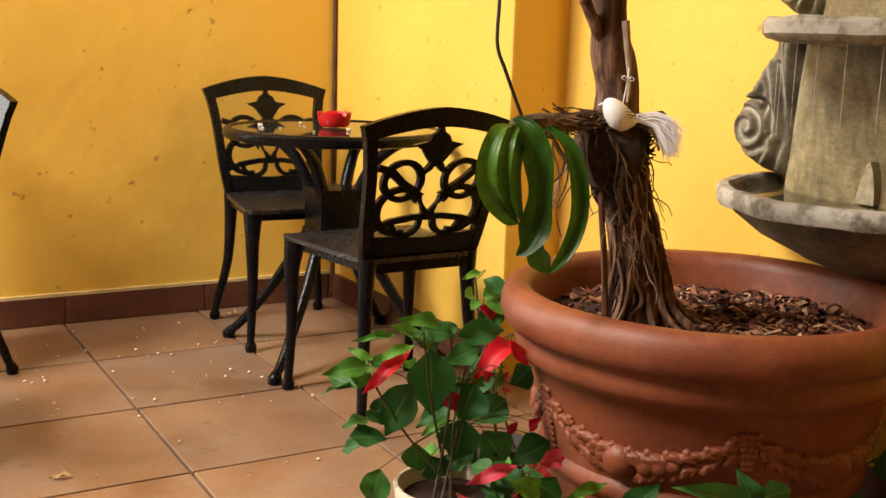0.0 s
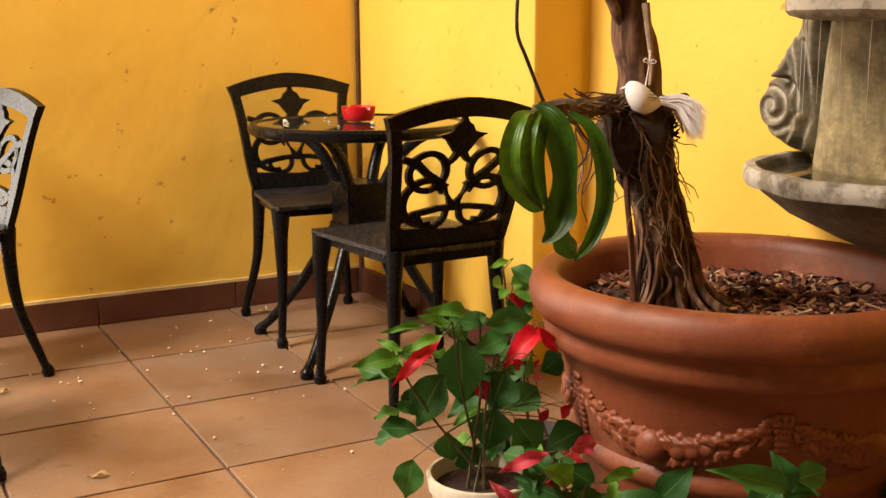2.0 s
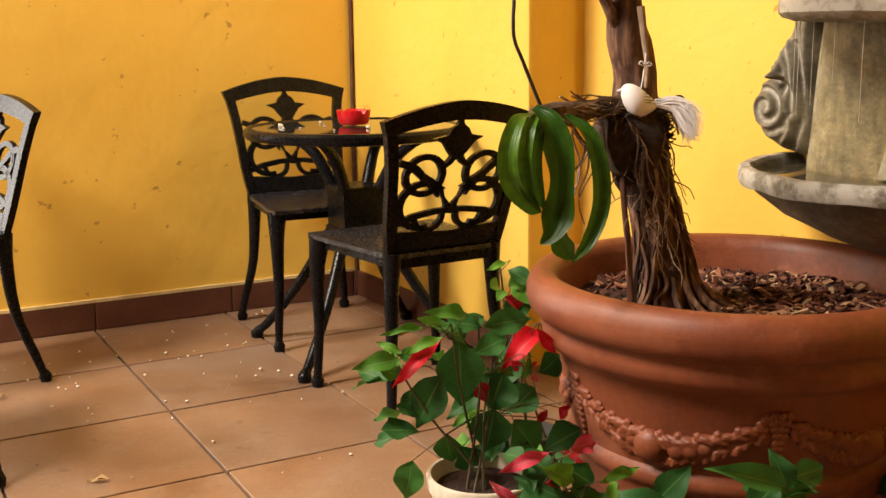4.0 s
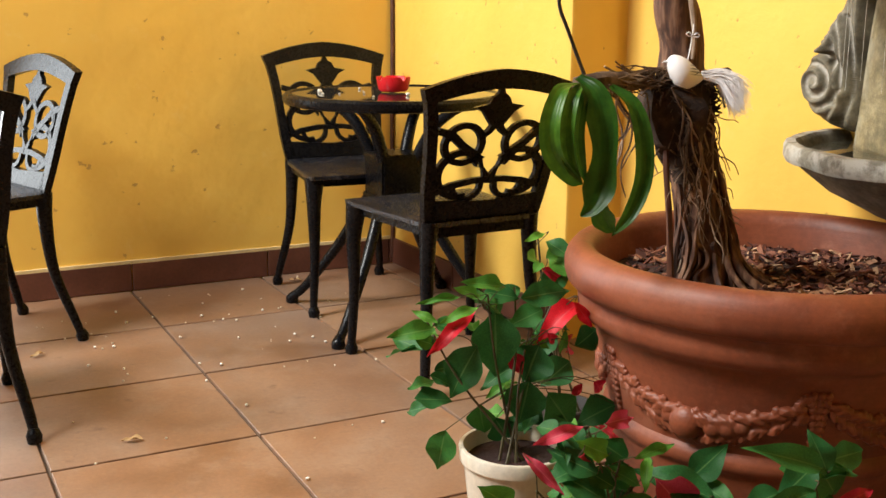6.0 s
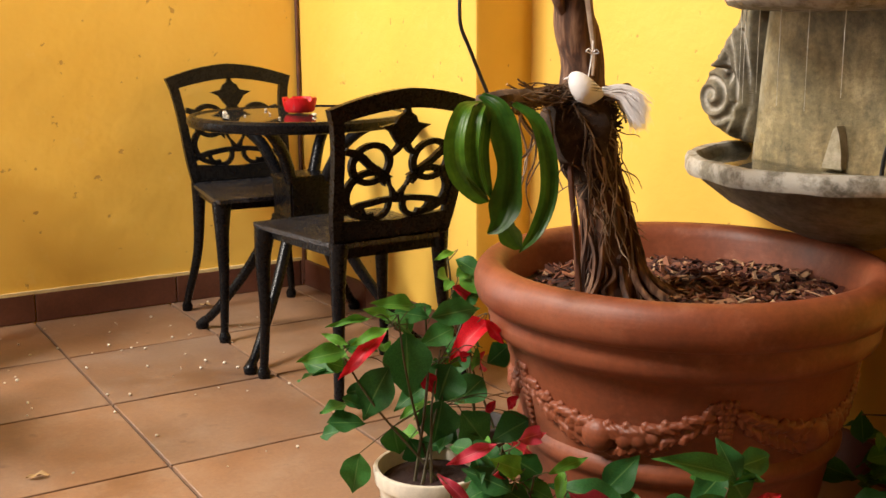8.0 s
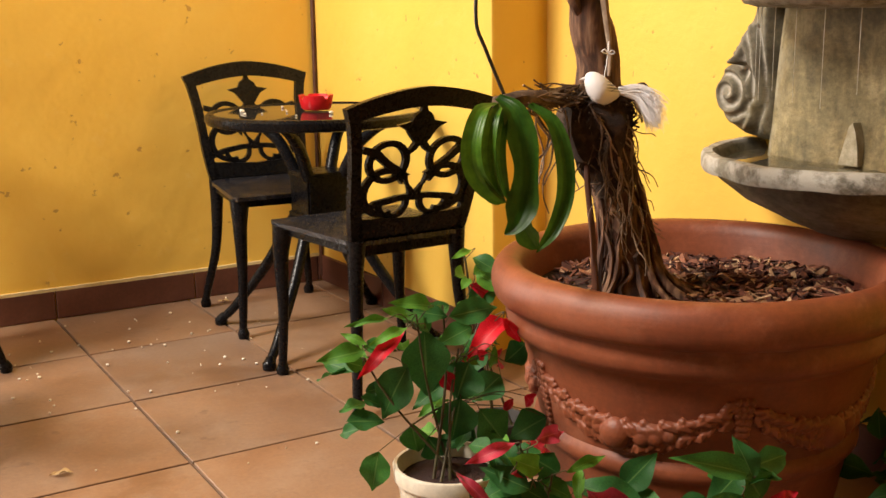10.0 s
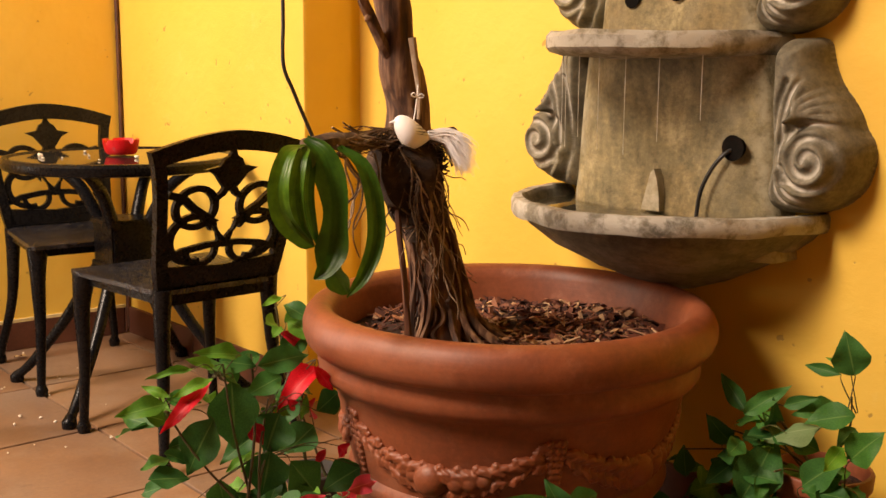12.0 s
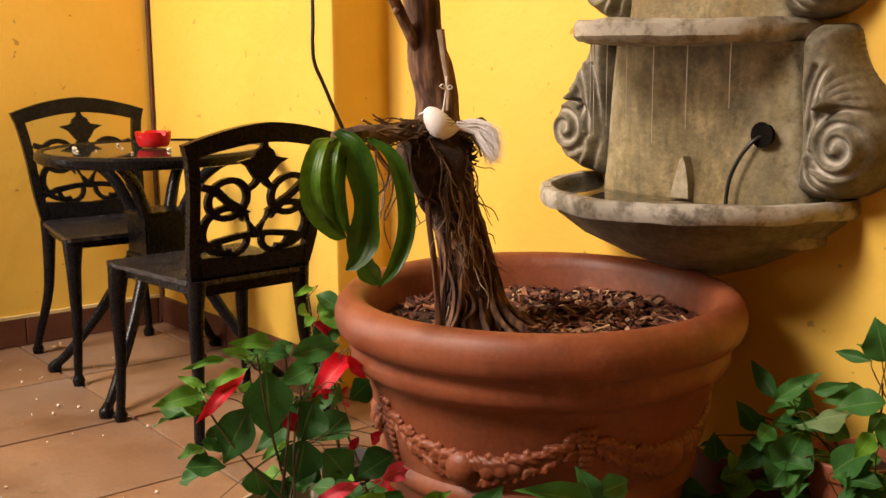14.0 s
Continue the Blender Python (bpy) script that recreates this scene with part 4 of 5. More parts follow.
def build_nest():
    """A ragged ring of twigs and fibre packed against the trunk, with a paler bundle laid across to the orchid."""
    rng = random.Random(8)
    nest = root("twig_nest", "ragged nest of dry twigs and roots on the trunk", "nest", pose(1.235, 1.535, 0.838))

    def twig(bm, p, t, l, loose, w):
        bend = Vector((rng.uniform(-loose, loose), rng.uniform(-loose, loose), rng.uniform(-loose, loose)))
        tube(bm, [p - t * l, p + bend, p + t * l], [w, w, w * 0.5], 5, 3)

    bm = bmesh.new()
    for k in range(300):
        a = rng.uniform(0, 2 * math.pi)
        z = rng.uniform(-0.085, 0.018)
        r = rng.uniform(0.042, 0.078) * (1 - 0.42 * max(0, -z / 0.085))
        p = Vector((0.005 + r * math.cos(a), -0.015 + r * math.sin(a) * 0.9, z))
        t = Vector((-math.sin(a), math.cos(a), rng.uniform(-0.5, 0.5))).normalized()
        twig(bm, p, t, rng.uniform(0.016, 0.040), 0.012, rng.choice((0.0009, 0.0013, 0.002)))
    tagged(part("twig_litter", bm, FIBRE, nest, "loose dark twigs"), "loose dark twigs", kind="stuff")
    bm = bmesh.new()
    for k in range(150):
        f = rng.random()
        p = Vector((-0.155 + 0.13 * f, -0.022 + rng.uniform(-0.022, 0.022), 0.004 + rng.uniform(-0.016, 0.014) + 0.012 * math.sin(math.pi * f)))
        t = Vector((rng.uniform(0.5, 1), rng.uniform(-0.35, 0.35), rng.uniform(-0.30, 0.30))).normalized()
        twig(bm, p, t, rng.uniform(0.018, 0.042), 0.008, rng.choice((0.0010, 0.0015, 0.0021)))
    tagged(part("straw", bm, STRAW, nest, "pale dry twigs"), "pale dry twigs", kind="stuff")
    bm = bmesh.new()
    tube(bm, [(-0.020, -0.014, 0.004), (-0.012, -0.014, -0.030), (0.004, -0.012, -0.070), (0.024, -0.004, -0.110), (0.045, 0.008, -0.160)], [0.052, 0.060, 0.054, 0.046, 0.034], 18, 6, rough=0.45)
    part("nest_bowl", bm, FIBRE, nest, "packed fibre bowl")
    bm = bmesh.new()
    for k in range(170):
        f, a = rng.random(), rng.uniform(math.pi * 0.9, math.pi * 2.1)
        c = Vector((-0.020 + 0.065 * f, -0.014 + 0.02 * f * f, -0.155 * f))
        r = 0.060 - 0.024 * f
        p = c + Vector((r * math.cos(a), r * math.sin(a), 0))
        t = Vector((rng.uniform(-0.5, 0.8), rng.uniform(-0.2, 0.2), rng.uniform(-1, -0.3))).normalized()
        twig(bm, p, t, rng.uniform(0.012, 0.034), 0.010, rng.choice((0.0008, 0.0012, 0.0017)))
    tagged(part("root_fibre", bm, TWIG, nest, "fine brown root fibre"), "fine brown root fibre", kind="stuff")
    # pale roots that wander down from the nest over the trunk
    for k in range(16):
        bm = bmesh.new()
        x, z = rng.uniform(-0.045, 0.022), rng.uniform(-0.07, 0.0)
        pts = [Vector((x, -0.066, z))]
        for i in range(rng.randint(5, 11)):
            z -= rng.uniform(0.014, 0.030)
            x += rng.uniform(-0.011, 0.011) + 0.0052
            pts.append(Vector((x, -0.078 + 0.11 * min(0.30, -z) + rng.uniform(-0.005, 0.004), z)))
        tube(bm, pts, [0.0017, 0.0013, 0.0008], 5, 4)
        part("trailing_root", bm, ROOT if k % 3 else TWIG, nest, "pale winding root" if k % 3 else "")


build_nest()


def leaf_mesh(name, material, profile, length=1.0, curl=0.18, fold=0.12, wave=0.03, cols=4, seed=0):
    """A unit leaf along +y, facing +z: a midrib, a width profile, drooping, with a wavy margin."""
    rng = random.Random(seed)
    bm = bmesh.new()
    uv = bm.loops.layers.uv.new("UVMap")
    rows, n = [], 18
    ph = rng.uniform(0, 6)
    shape = [p.y for p in spline([(k, w, 0) for k, w in enumerate(profile)], 8)]
    for j in range(n + 1):
        f = j / n
        w = max(0.004, shape[round(f * (len(shape) - 1))])
        row = []
        for i in range(cols + 1):
            g = 2 * i / cols - 1
            z = fold * abs(g) * w - curl * f * f + wave * abs(g) * math.sin(f * 11 + ph + (1.3 if g > 0 else 0))
            row.append((bm.verts.new((g * w / 2, f * length, z)), (i / cols, f)))
        rows.append(row)
    for a, b in zip(rows, rows[1:]):
        for i in range(cols):
            q = (a[i], a[i + 1], b[i + 1], b[i])
            face = bm.faces.new([v for v, _ in q])
            for loop, (_, c) in zip(face.loops, q):
                loop[uv].uv = c
    me = bpy.data.meshes.new(name)
    bm.to_mesh(me)
    bm.free()
    me.materials.append(material)
    me.polygons.foreach_set("use_smooth", [True] * len(me.polygons))
    return me


OVATE = [0.03, 0.34, 0.60, 0.70, 0.66, 0.54, 0.37, 0.18, 0.01]
LOBED = [0.03, 0.40, 0.64, 0.70, 0.72, 0.58, 0.40, 0.18, 0.01]
LANCE = [0.03, 0.18, 0.32, 0.40, 0.41, 0.36, 0.26, 0.13, 0.01]
GREENS = [leaf_mesh("leaf", GREEN, p, 1, c, 0.14, w, seed=s) for s, (p, c, w) in enumerate(((OVATE, 0.16, 0.03), (LOBED, 0.28, 0.05), (OVATE, 0.05, 0.04), (LOBED, 0.10, 0.05)))]
REDS = [leaf_mesh("bract", RED, p, 1, c, 0.20, 0.06, seed=s + 9) for s, (p, c) in enumerate(((LANCE, 0.15), (OVATE, 0.32)))]
LIMES = [leaf_mesh("leaf", LIME, p, 1, c, 0.16, 0.05, seed=s + 40) for s, (p, c) in enumerate(((OVATE, 0.12), (LANCE, 0.2)))]
PINKS = [leaf_mesh("bract", PINK, p, 1, c, 0.22, 0.08, seed=s + 50) for s, (p, c) in enumerate(((LANCE, 0.2), (OVATE, 0.35), (OVATE, 0.1)))]
PALES = [leaf_mesh("leaf", PALE_LEAF, OVATE, 1, 0.2, -0.12, 0.05, seed=21)]


def lay_leaf(plant, mesh, base, tip, width, facing, name="leaf", label=""):
    """A leaf from base to tip, its face turned towards a direction."""
    base, tip = Vector(base), Vector(tip)
    d = tip - base
    length = d.length
    y = d.normalized()
    x = y.cross(Vector(facing)).normalized()
    z = x.cross(y)
    m = Matrix((x, y, z)).transposed().to_4x4()
    ob = new(name, mesh)
    ob.parent = plant
    here = Matrix.Translation(base - plant.matrix_world.translation) @ m @ Matrix.Diagonal((width / 0.68, length, length, 1))
    ob.matrix_local = here
    return tagged(ob, label)


def build_orchid():
    plant = root("orchid_plant", "orchid with long drooping green leaves tied to the trunk", "orchid", pose(1.06, 1.50, 0.845))
    strap = [0.34, 0.58, 0.76, 0.90, 0.98, 1.0, 0.98, 0.92, 0.78, 0.52, 0.06]

    def strap_leaf(points, width, turn, seed, tipwave=0.0):
        bm = bmesh.new()
        uv = bm.loops.layers.uv.new("UVMap")
        path = spline(points, 8)
        n = len(path) - 1
        rows = []
        for j, p in enumerate(path):
            f = j / n
            k = f * (len(strap) - 1)
            i0 = min(int(k), len(strap) - 2)
            w = 0.82 * width * (strap[i0] + (strap[i0 + 1] - strap[i0]) * (k - i0)) / 2
            d = (path[min(j + 1, n)] - path[max(j - 1, 0)]).normalized()
            side = Vector((math.cos(turn), math.sin(turn), 0))
            side = (side - d * side.dot(d)).normalized()
            up = side.cross(d)
            row = []
            for i in range(7):
                g = i / 3 - 1
                wob = 1 + tipwave * math.sin(f * 15 + seed) * abs(g)
                c = p + side * g * w * wob - up * (abs(g) ** 1.5) * w * 0.55
                row.append((bm.verts.new(c - Vector((1.06, 1.50, 0.845))), (i / 6, f)))
            rows.append(row)
        for a, b in zip(rows, rows[1:]):
            for i in range(6):
                q = (a[i], a[i + 1], b[i + 1], b[i])
                face = bm.faces.new([v for v, _ in q])
                for loop, (_, c) in zip(face.loops, q):
                    loop[uv].uv = c
        part("leaf", bm, ORCHID, plant, angle=180)

    t0 = radians(-35)
    strap_leaf([(0.995, 1.48, 0.846), (0.948, 1.46, 0.838), (0.922, 1.45, 0.790), (0.930, 1.45, 0.742), (0.968, 1.45, 0.702), (0.986, 1.45, 0.690)], 0.040, t0, 1)
    strap_leaf([(0.997, 1.47, 0.850), (0.960, 1.445, 0.828), (0.946, 1.44, 0.779), (0.954, 1.44, 0.730), (0.980, 1.44, 0.692)], 0.030, t0, 2)
    strap_leaf([(1.000, 1.47, 0.848), (0.976, 1.445, 0.822), (0.966, 1.44, 0.777), (0.972, 1.44, 0.732), (0.990, 1.445, 0.690)], 0.026, t0 + 0.5, 3)
    strap_leaf([(0.984, 1.47, 0.858), (0.998, 1.44, 0.832), (1.012, 1.43, 0.764), (1.008, 1.43, 0.700), (0.994, 1.43, 0.660), (0.978, 1.44, 0.640)], 0.058, t0, 4, 0.18)
    strap_leaf([(1.004, 1.45, 0.72), (1.009, 1.44, 0.672), (1.018, 1.44, 0.644), (1.032, 1.44, 0.622), (1.044, 1.44, 0.608)], 0.042, t0, 5, 0.16)
    strap_leaf([(1.054, 1.48, 0.842), (1.080, 1.45, 0.812), (1.098, 1.445, 0.758), (1.097, 1.44, 0.692), (1.074, 1.44, 0.636), (1.041, 1.44, 0.602)], 0.038, t0 + 0.2, 6)
    rng = random.Random(14)
    for k in range(9):
        bm = bmesh.new()
        pts = [Vector((rng.uniform(0.0, 0.13), rng.uniform(-0.02, 0.01), rng.uniform(-0.03, 0.0)))]
        d = Vector((0.1, 0, -1))
        for i in range(6):
            d = (d + Vector((rng.uniform(-0.7, 0.7), rng.uniform(-0.3, 0.3), rng.uniform(-0.6, 0.2)))).normalized()
            pts.append(pts[-1] + d * rng.uniform(0.02, 0.036))
        tube(bm, pts, [0.0022, 0.0017, 0.0010], 6, 4)
        part("root", bm, TWIG if k % 3 else ROOT, plant)
    bm = bmesh.new()
    tube(bm, [(-0.06, 0, 0.0), (0.0, 0.0, 0.006), (0.07, 0.015, 0.0), (0.14, 0.03, -0.01)], [0.012, 0.015, 0.014, 0.010], 8, 5, rough=0.3)
    part("rhizome", bm, TWIG, plant)


build_orchid()


def build_bird():
    """A feathered ornament, tied by a ribbon; one plain mesh."""
    bm = bmesh.new()
    r = bmesh.ops.create_uvsphere(bm, u_segments=28, v_segments=18, radius=1)
    for v in r["verts"]:
        x, y, z = v.co
        t = (x + 1) / 2
        thick = 0.90 - 0.35 * t + 0.16 * math.sin(t * 4)
        v.co = Vector((x * 0.040, y * 0.029 * thick, z * 0.034 * thick + 0.021 * (1 - t) ** 2 - 0.006 * math.sin(t * 3)))
    tube(bm, [(-0.037, 0, 0.021), (-0.045, 0, 0.019), (-0.050, 0, 0.016)], [0.004, 0.0022, 0.0004], 8, 3)
    rng = random.Random(2)
    for k in range(640):
        f = rng.uniform(-1, 1)
        spread = rng.uniform(-1, 1)
        a = Vector((0.034, rng.uniform(-0.006, 0.006), 0.004 + rng.uniform(-0.008, 0.007)))
        b = a + Vector((0.036, spread * 0.010, 0.001 + f * 0.012))
        c = b + Vector((0.034 + rng.uniform(-0.014, 0.008), spread * 0.016, -0.020 + f * 0.014))
        e = c + Vector((0.018 + rng.uniform(-0.012, 0.012), spread * 0.010, -0.022 + rng.uniform(-0.012, 0.012)))
        tube(bm, [a, b, c, e], [0.0010, 0.0007, 0.0005, 0.0002], 3, 4)
    tube(bm, [(0.0, 0.0, 0.022), (0.001, 0.001, 0.05), (0.0, 0.0, 0.078), (-0.001, 0.002, 0.10)], [0.0014, 0.0013, 0.0014, 0.0013], 6, 4)
    for s in (-1, 1):
        tube(bm, [(0, 0, 0.076), (s * 0.008, -0.003, 0.083), (s * 0.013, -0.003, 0.078), (s * 0.006, -0.002, 0.075), (0, 0, 0.076)], [0.0013, 0.0016, 0.0013], 5, 4)
    ob = thing("bird_ornament", bm, BIRD, "white feathered bird ornament tied to the trunk", "ornament")
    ob.matrix_world = pose(1.202, 1.475, 0.858, 0, 8, -24) @ Matrix.Diagonal((0.84, 0.84, 0.84, 1))


build_bird()


# ---- the wall fountain ----
FY = 1.475


def build_fountain():
    f = root("wall_fountain", "weathered cast stone wall fountain with scrolls and basin", "fountain", pose(X_NICHE, FY, 0))
    # local: x out of the wall (negative), y along it
    def half_bowl(profile, a, b, steps=84):
        bm = bmesh.new()
        lathe(bm, profile, steps, radians(84), radians(276), b, a)
        bmesh.ops.holes_fill(bm, edges=[e for e in bm.edges if e.is_boundary], sides=0)
        for v in bm.verts:
            v.co += Vector((noise.noise(v.co * 14), noise.noise(v.co * 14 + Vector((5, 0, 0))), noise.noise(v.co * 14 + Vector((0, 7, 0))))) * 0.0045
        return bm

    part("basin", half_bowl([(0.0, 0.500), (0.14, 0.506), (0.34, 0.530), (0.56, 0.566), (0.76, 0.606), (0.90, 0.645), (0.94, 0.660), (0.985, 0.662), (1.0, 0.672), (1.0, 0.690), (0.985, 0.699), (0.935, 0.699), (0.915, 0.690), (0.88, 0.668), (0.6, 0.630), (0.0, 0.62)], 0.352, 0.385), GREY_STONE, f, "half-round stone basin with a worn rim")
    bm = bmesh.new()
    lathe(bm, [(0.0, 0.676), (0.90, 0.676)], 30, radians(90), radians(270), 0.365, 0.352)
    part("water", bm, WATER, f, "still shallow water")
    part("shelf", half_bowl([(0.0, 0.988), (0.55, 0.990), (0.90, 0.994), (0.97, 1.000), (1.0, 1.010), (1.0, 1.032), (0.97, 1.042), (0.86, 1.041), (0.80, 1.026), (0.0, 1.024)], 0.252, 0.345), GREY_STONE, f, "curved stone shelf with pale worn lip")
    part("upper_shelf", half_bowl([(0.0, 1.295), (0.9, 1.300), (1.0, 1.316), (1.0, 1.332), (0.95, 1.340), (0.0, 1.335)], 0.215, 0.25), GREY_STONE, f)

    def panel(z0, z1, left, right, deep):
        """A bowed back panel between two heights."""
        bm = bmesh.new()
        n, m = 14, 24
        front = []
        for j in range(n + 1):
            t = j / n
            row = []
            for i in range(m + 1):
                g = 2 * i / m - 1
                half = (left if g > 0 else right) * (1 - 0.14 * t)
                x = -deep * (1 - 0.38 * g ** 4) + 0.020 * math.exp(-(g / 0.5) ** 2) * math.sin(math.pi * t)
                x += 0.004 * noise.noise(Vector((g * 3, t * 3, z0)))
                row.append(bm.verts.new((x, g * half, z0 + (z1 - z0) * t)))
            front.append(row)
        for a, b in zip(front, front[1:]):
            for i in range(m):
                bm.faces.new((a[i], a[i + 1], b[i + 1], b[i]))
        rear = [[bm.verts.new((0.0, r[k].co.y, r[k].co.z)) for k in (0, -1)] for r in front]
        for j in range(n):
            bm.faces.new((front[j][0], front[j + 1][0], rear[j + 1][0], rear[j][0]))
            bm.faces.new((front[j][-1], rear[j][1], rear[j + 1][1], front[j + 1][-1]))
        return bm

    part("back_panel", panel(0.60, 0.998, 0.246, 0.284, 0.125), STONE, f, "stained stone back panel", angle=60)
    part("upper_panel", panel(1.03, 1.305, 0.190, 0.215, 0.105), STONE, f, "stained stone upper panel", angle=60)

    def curve(points, steps=14):
        return np.array([(p.x, p.y) for p in spline([(u, v, 0) for u, v in points], steps)])

    def near(grid, line):
        """Distance of each point of a grid from a line of close points."""
        return np.sqrt(((grid[:, None, :] - line[None, :, :]) ** 2).sum(-1)).min(1)

    def volute(side, cy, cz, size, deep):
        """A scroll beside the panel: a rounded body, a raised spiral, two mouldings and a fan of leaf ribs."""
        rim = curve([(-1.85, -1.55), (-0.9, -1.58), (-0.3, -1.50), (0.35, -1.22), (0.82, -0.75), (1.02, -0.10), (0.98, 0.42), (0.72, 0.82), (0.56, 1.18), (0.28, 1.58), (-0.06, 2.0), (-0.30, 2.5), (-0.50, 3.1), (-1.0, 3.22), (-1.85, 3.22)])
        turns = np.linspace(0, 1, 150)
        r, a = 0.90 * (1 - turns) ** 0.8 + 0.10, np.radians(200 + 800 * turns)
        spiral = np.stack([r * np.cos(a), r * np.sin(a)], 1)
        mouldings = [curve([(-0.62, 2.1), (-0.86, 1.4), (-0.98, 0.5), (-0.98, -0.4), (-0.72, -1.0), (-0.2, -1.30), (0.35, -1.10)]),
                     curve([(-0.40, 2.05), (-0.62, 1.4), (-0.74, 0.9), (-0.80, 0.3), (-0.86, -0.1)])]
        ribs = [curve([(-0.45, 0.98), ((-0.45 + u) / 2 - 0.10, (0.98 + v) / 2 + 0.08), (u, v)]) for u, v in ((0.50, 1.06), (0.40, 1.36), (0.18, 1.62), (-0.06, 1.84), (-0.28, 1.96))]
        us, vs = np.linspace(-1.8, 1.15, 86), np.linspace(-1.66, 3.30, 142)
        grid = np.array([(u, v) for v in vs for u in us])
        nxt = np.roll(rim, -1, 0)
        inside = np.zeros(len(grid), bool)
        for p, q in zip(rim, nxt):
            cut = (p[1] > grid[:, 1]) != (q[1] > grid[:, 1])
            inside ^= cut & (grid[:, 0] < (q[0] - p[0]) * (grid[:, 1] - p[1]) / (q[1] - p[1] + 1e-12) + p[0])
        k = np.clip(near(grid, rim) / 0.66, 0, 1)
        h = deep * np.sqrt(1 - (1 - k) ** 2) * inside
        h -= 0.06 * np.clip((-1.24 - grid[:, 0]) / 0.30, 0, 1) * inside
        reach = np.hypot(grid[:, 0], grid[:, 1])
        bump = 0.014 * np.exp(-(near(grid, spiral) / 0.105) ** 2) + 0.016 * np.clip(1 - reach / 0.9, 0, 1) - 0.010 * np.exp(-((reach - 1.0) / 0.12) ** 2) * (grid[:, 1] > -0.7)
        for line in mouldings:
            bump += 0.013 * np.exp(-(near(grid, line) / 0.085) ** 2)
        groove = curve([(-0.90, 2.05), (-1.10, 1.4), (-1.22, 0.5), (-1.22, -0.4), (-0.98, -1.08), (-0.5, -1.42)])
        bump -= 0.016 * np.exp(-(near(grid, groove) / 0.075) ** 2)
        for line in ribs:
            bump += 0.013 * np.exp(-(near(grid, line) / 0.085) ** 2)
        h = np.where(inside, h + bump * np.clip(k * 1.5, 0, 1), -0.03)
        verts = [(-x + 0.0015 * noise.noise(Vector((u * 3, v * 3, cz * 9))), side * (cy + u * size), cz + v * size) for x, (u, v) in zip(h.tolist(), grid.tolist())]
        n = len(us)
        me = bpy.data.meshes.new("volute")
        me.from_pydata(verts, [], [(j * n + i, j * n + i + 1, (j + 1) * n + i + 1, (j + 1) * n + i)[::side] for j in range(len(vs) - 1) for i in range(n - 1)])
        me.materials.append(GREY_STONE)
        me.polygons.foreach_set("use_smooth", [True] * len(me.polygons))
        ob = new("volute", me)
        ob.parent = f
        tagged(ob, "carved stone scroll with leaf ribs")
        worn = ob.modifiers.new("worn", "SMOOTH")
        worn.factor, worn.iterations = 0.5, 3

    for side, out in ((-1, 0.042), (1, 0.004)):
        volute(side, 0.323 + out, 0.806, 0.070, 0.106)
        volute(side, 0.262 + out, 1.142, 0.066, 0.094)
    bm = bmesh.new()
    slab(bm, [(-0.026, 0.680), (0.022, 0.680), (0.019, 0.716), (0.012, 0.748), (0.004, 0.766), (-0.004, 0.758), (-0.014, 0.724)], 0.030, lambda u, v, w: (-0.114 - w, -0.018 - u, v))
    part("spout_stub", bm, PALE_STONE, f, "broken pale stone spout")
    # Closed discs; the shade inside each outlet is put into their near-black colour.
    for y, z, r in ((0.203, 0.820, 0.021), (0.040, 1.125, 0.018), (-0.075, 1.112, 0.016)):
        bm = bmesh.new()
        lathe(bm, [(0.0, 0.0), (r, 0.0), (r * 1.05, 0.012), (r * 1.2, 0.014), (0.0, 0.013)], 24)
        hole = part("water_hole", bm, HOLE_SHADE, f, "round outlet, its inner shade painted as a near-black disc")
        x = -0.108 if z < 1 else -0.092
        hole.matrix_local = Matrix.Translation((x + 0.004, -y, z)) @ Matrix.Rotation(radians(-90), 4, "Y")
    rng = random.Random(4)
    for k in range(7):
        y = 0.180 - k * 0.060
        bm = bmesh.new()
        bot = rng.uniform(0.80, 0.88)
        x = -0.27 * math.sqrt(max(0.05, 1 - (y / 0.245) ** 2)) - 0.01
        tube(bm, [(x, y, 0.998), (x, y + 0.0005, 0.95), (x, y, bot)], [0.0014, 0.0008, 0.0005], 6, 4)
        part("water_drip", bm, DRIP, f, "thin thread of falling water")
    bm = bmesh.new()
    tube(bm, [(X_NICHE - 0.112, FY - 0.200, 0.818), (X_NICHE - 0.128, FY - 0.187, 0.804), (X_NICHE - 0.138, FY - 0.166, 0.770), (X_NICHE - 0.142, FY - 0.148, 0.722), (X_NICHE - 0.144, FY - 0.142, 0.640)], [0.0042, 0.0042], 8, 6)
    thing("pump_hose", bm, BLACK_RUBBER, "thin black pump cable hanging out of the fountain", "cable")


build_fountain()


# ---- cables on the walls ----
def build_cables():
    bm = bmesh.new()
    tube(bm, [(X_CORNER - 0.010, Y_NORTH - 0.010, 0.02), (X_CORNER - 0.012, Y_NORTH - 0.011, 0.6), (X_CORNER - 0.009, Y_NORTH - 0.010, 1.1), (X_CORNER - 0.010, Y_NORTH - 0.010, 4.18)], [0.0075, 0.0075], 8, 6)
    thing("corner_cable", bm, BROWN_CABLE, "dark brown cable running down the wall corner", "cable")
    bm = bmesh.new()
    tube(bm, [(1.053, 1.55, 0.852), (1.037, 1.553, 0.888), (1.017, 1.555, 0.933), (1.005, 1.56, 0.965), (1.002, 1.56, 1.00), (1.007, 1.565, 1.09), (1.01, 1.58, 1.5), (1.02, 1.6, 4.199)], [0.0032, 0.0032], 8, 6)
    thing("hanging_cord", bm, BLACK_RUBBER, "thin dark cord hanging down to the orchid", "cord")


build_cables()


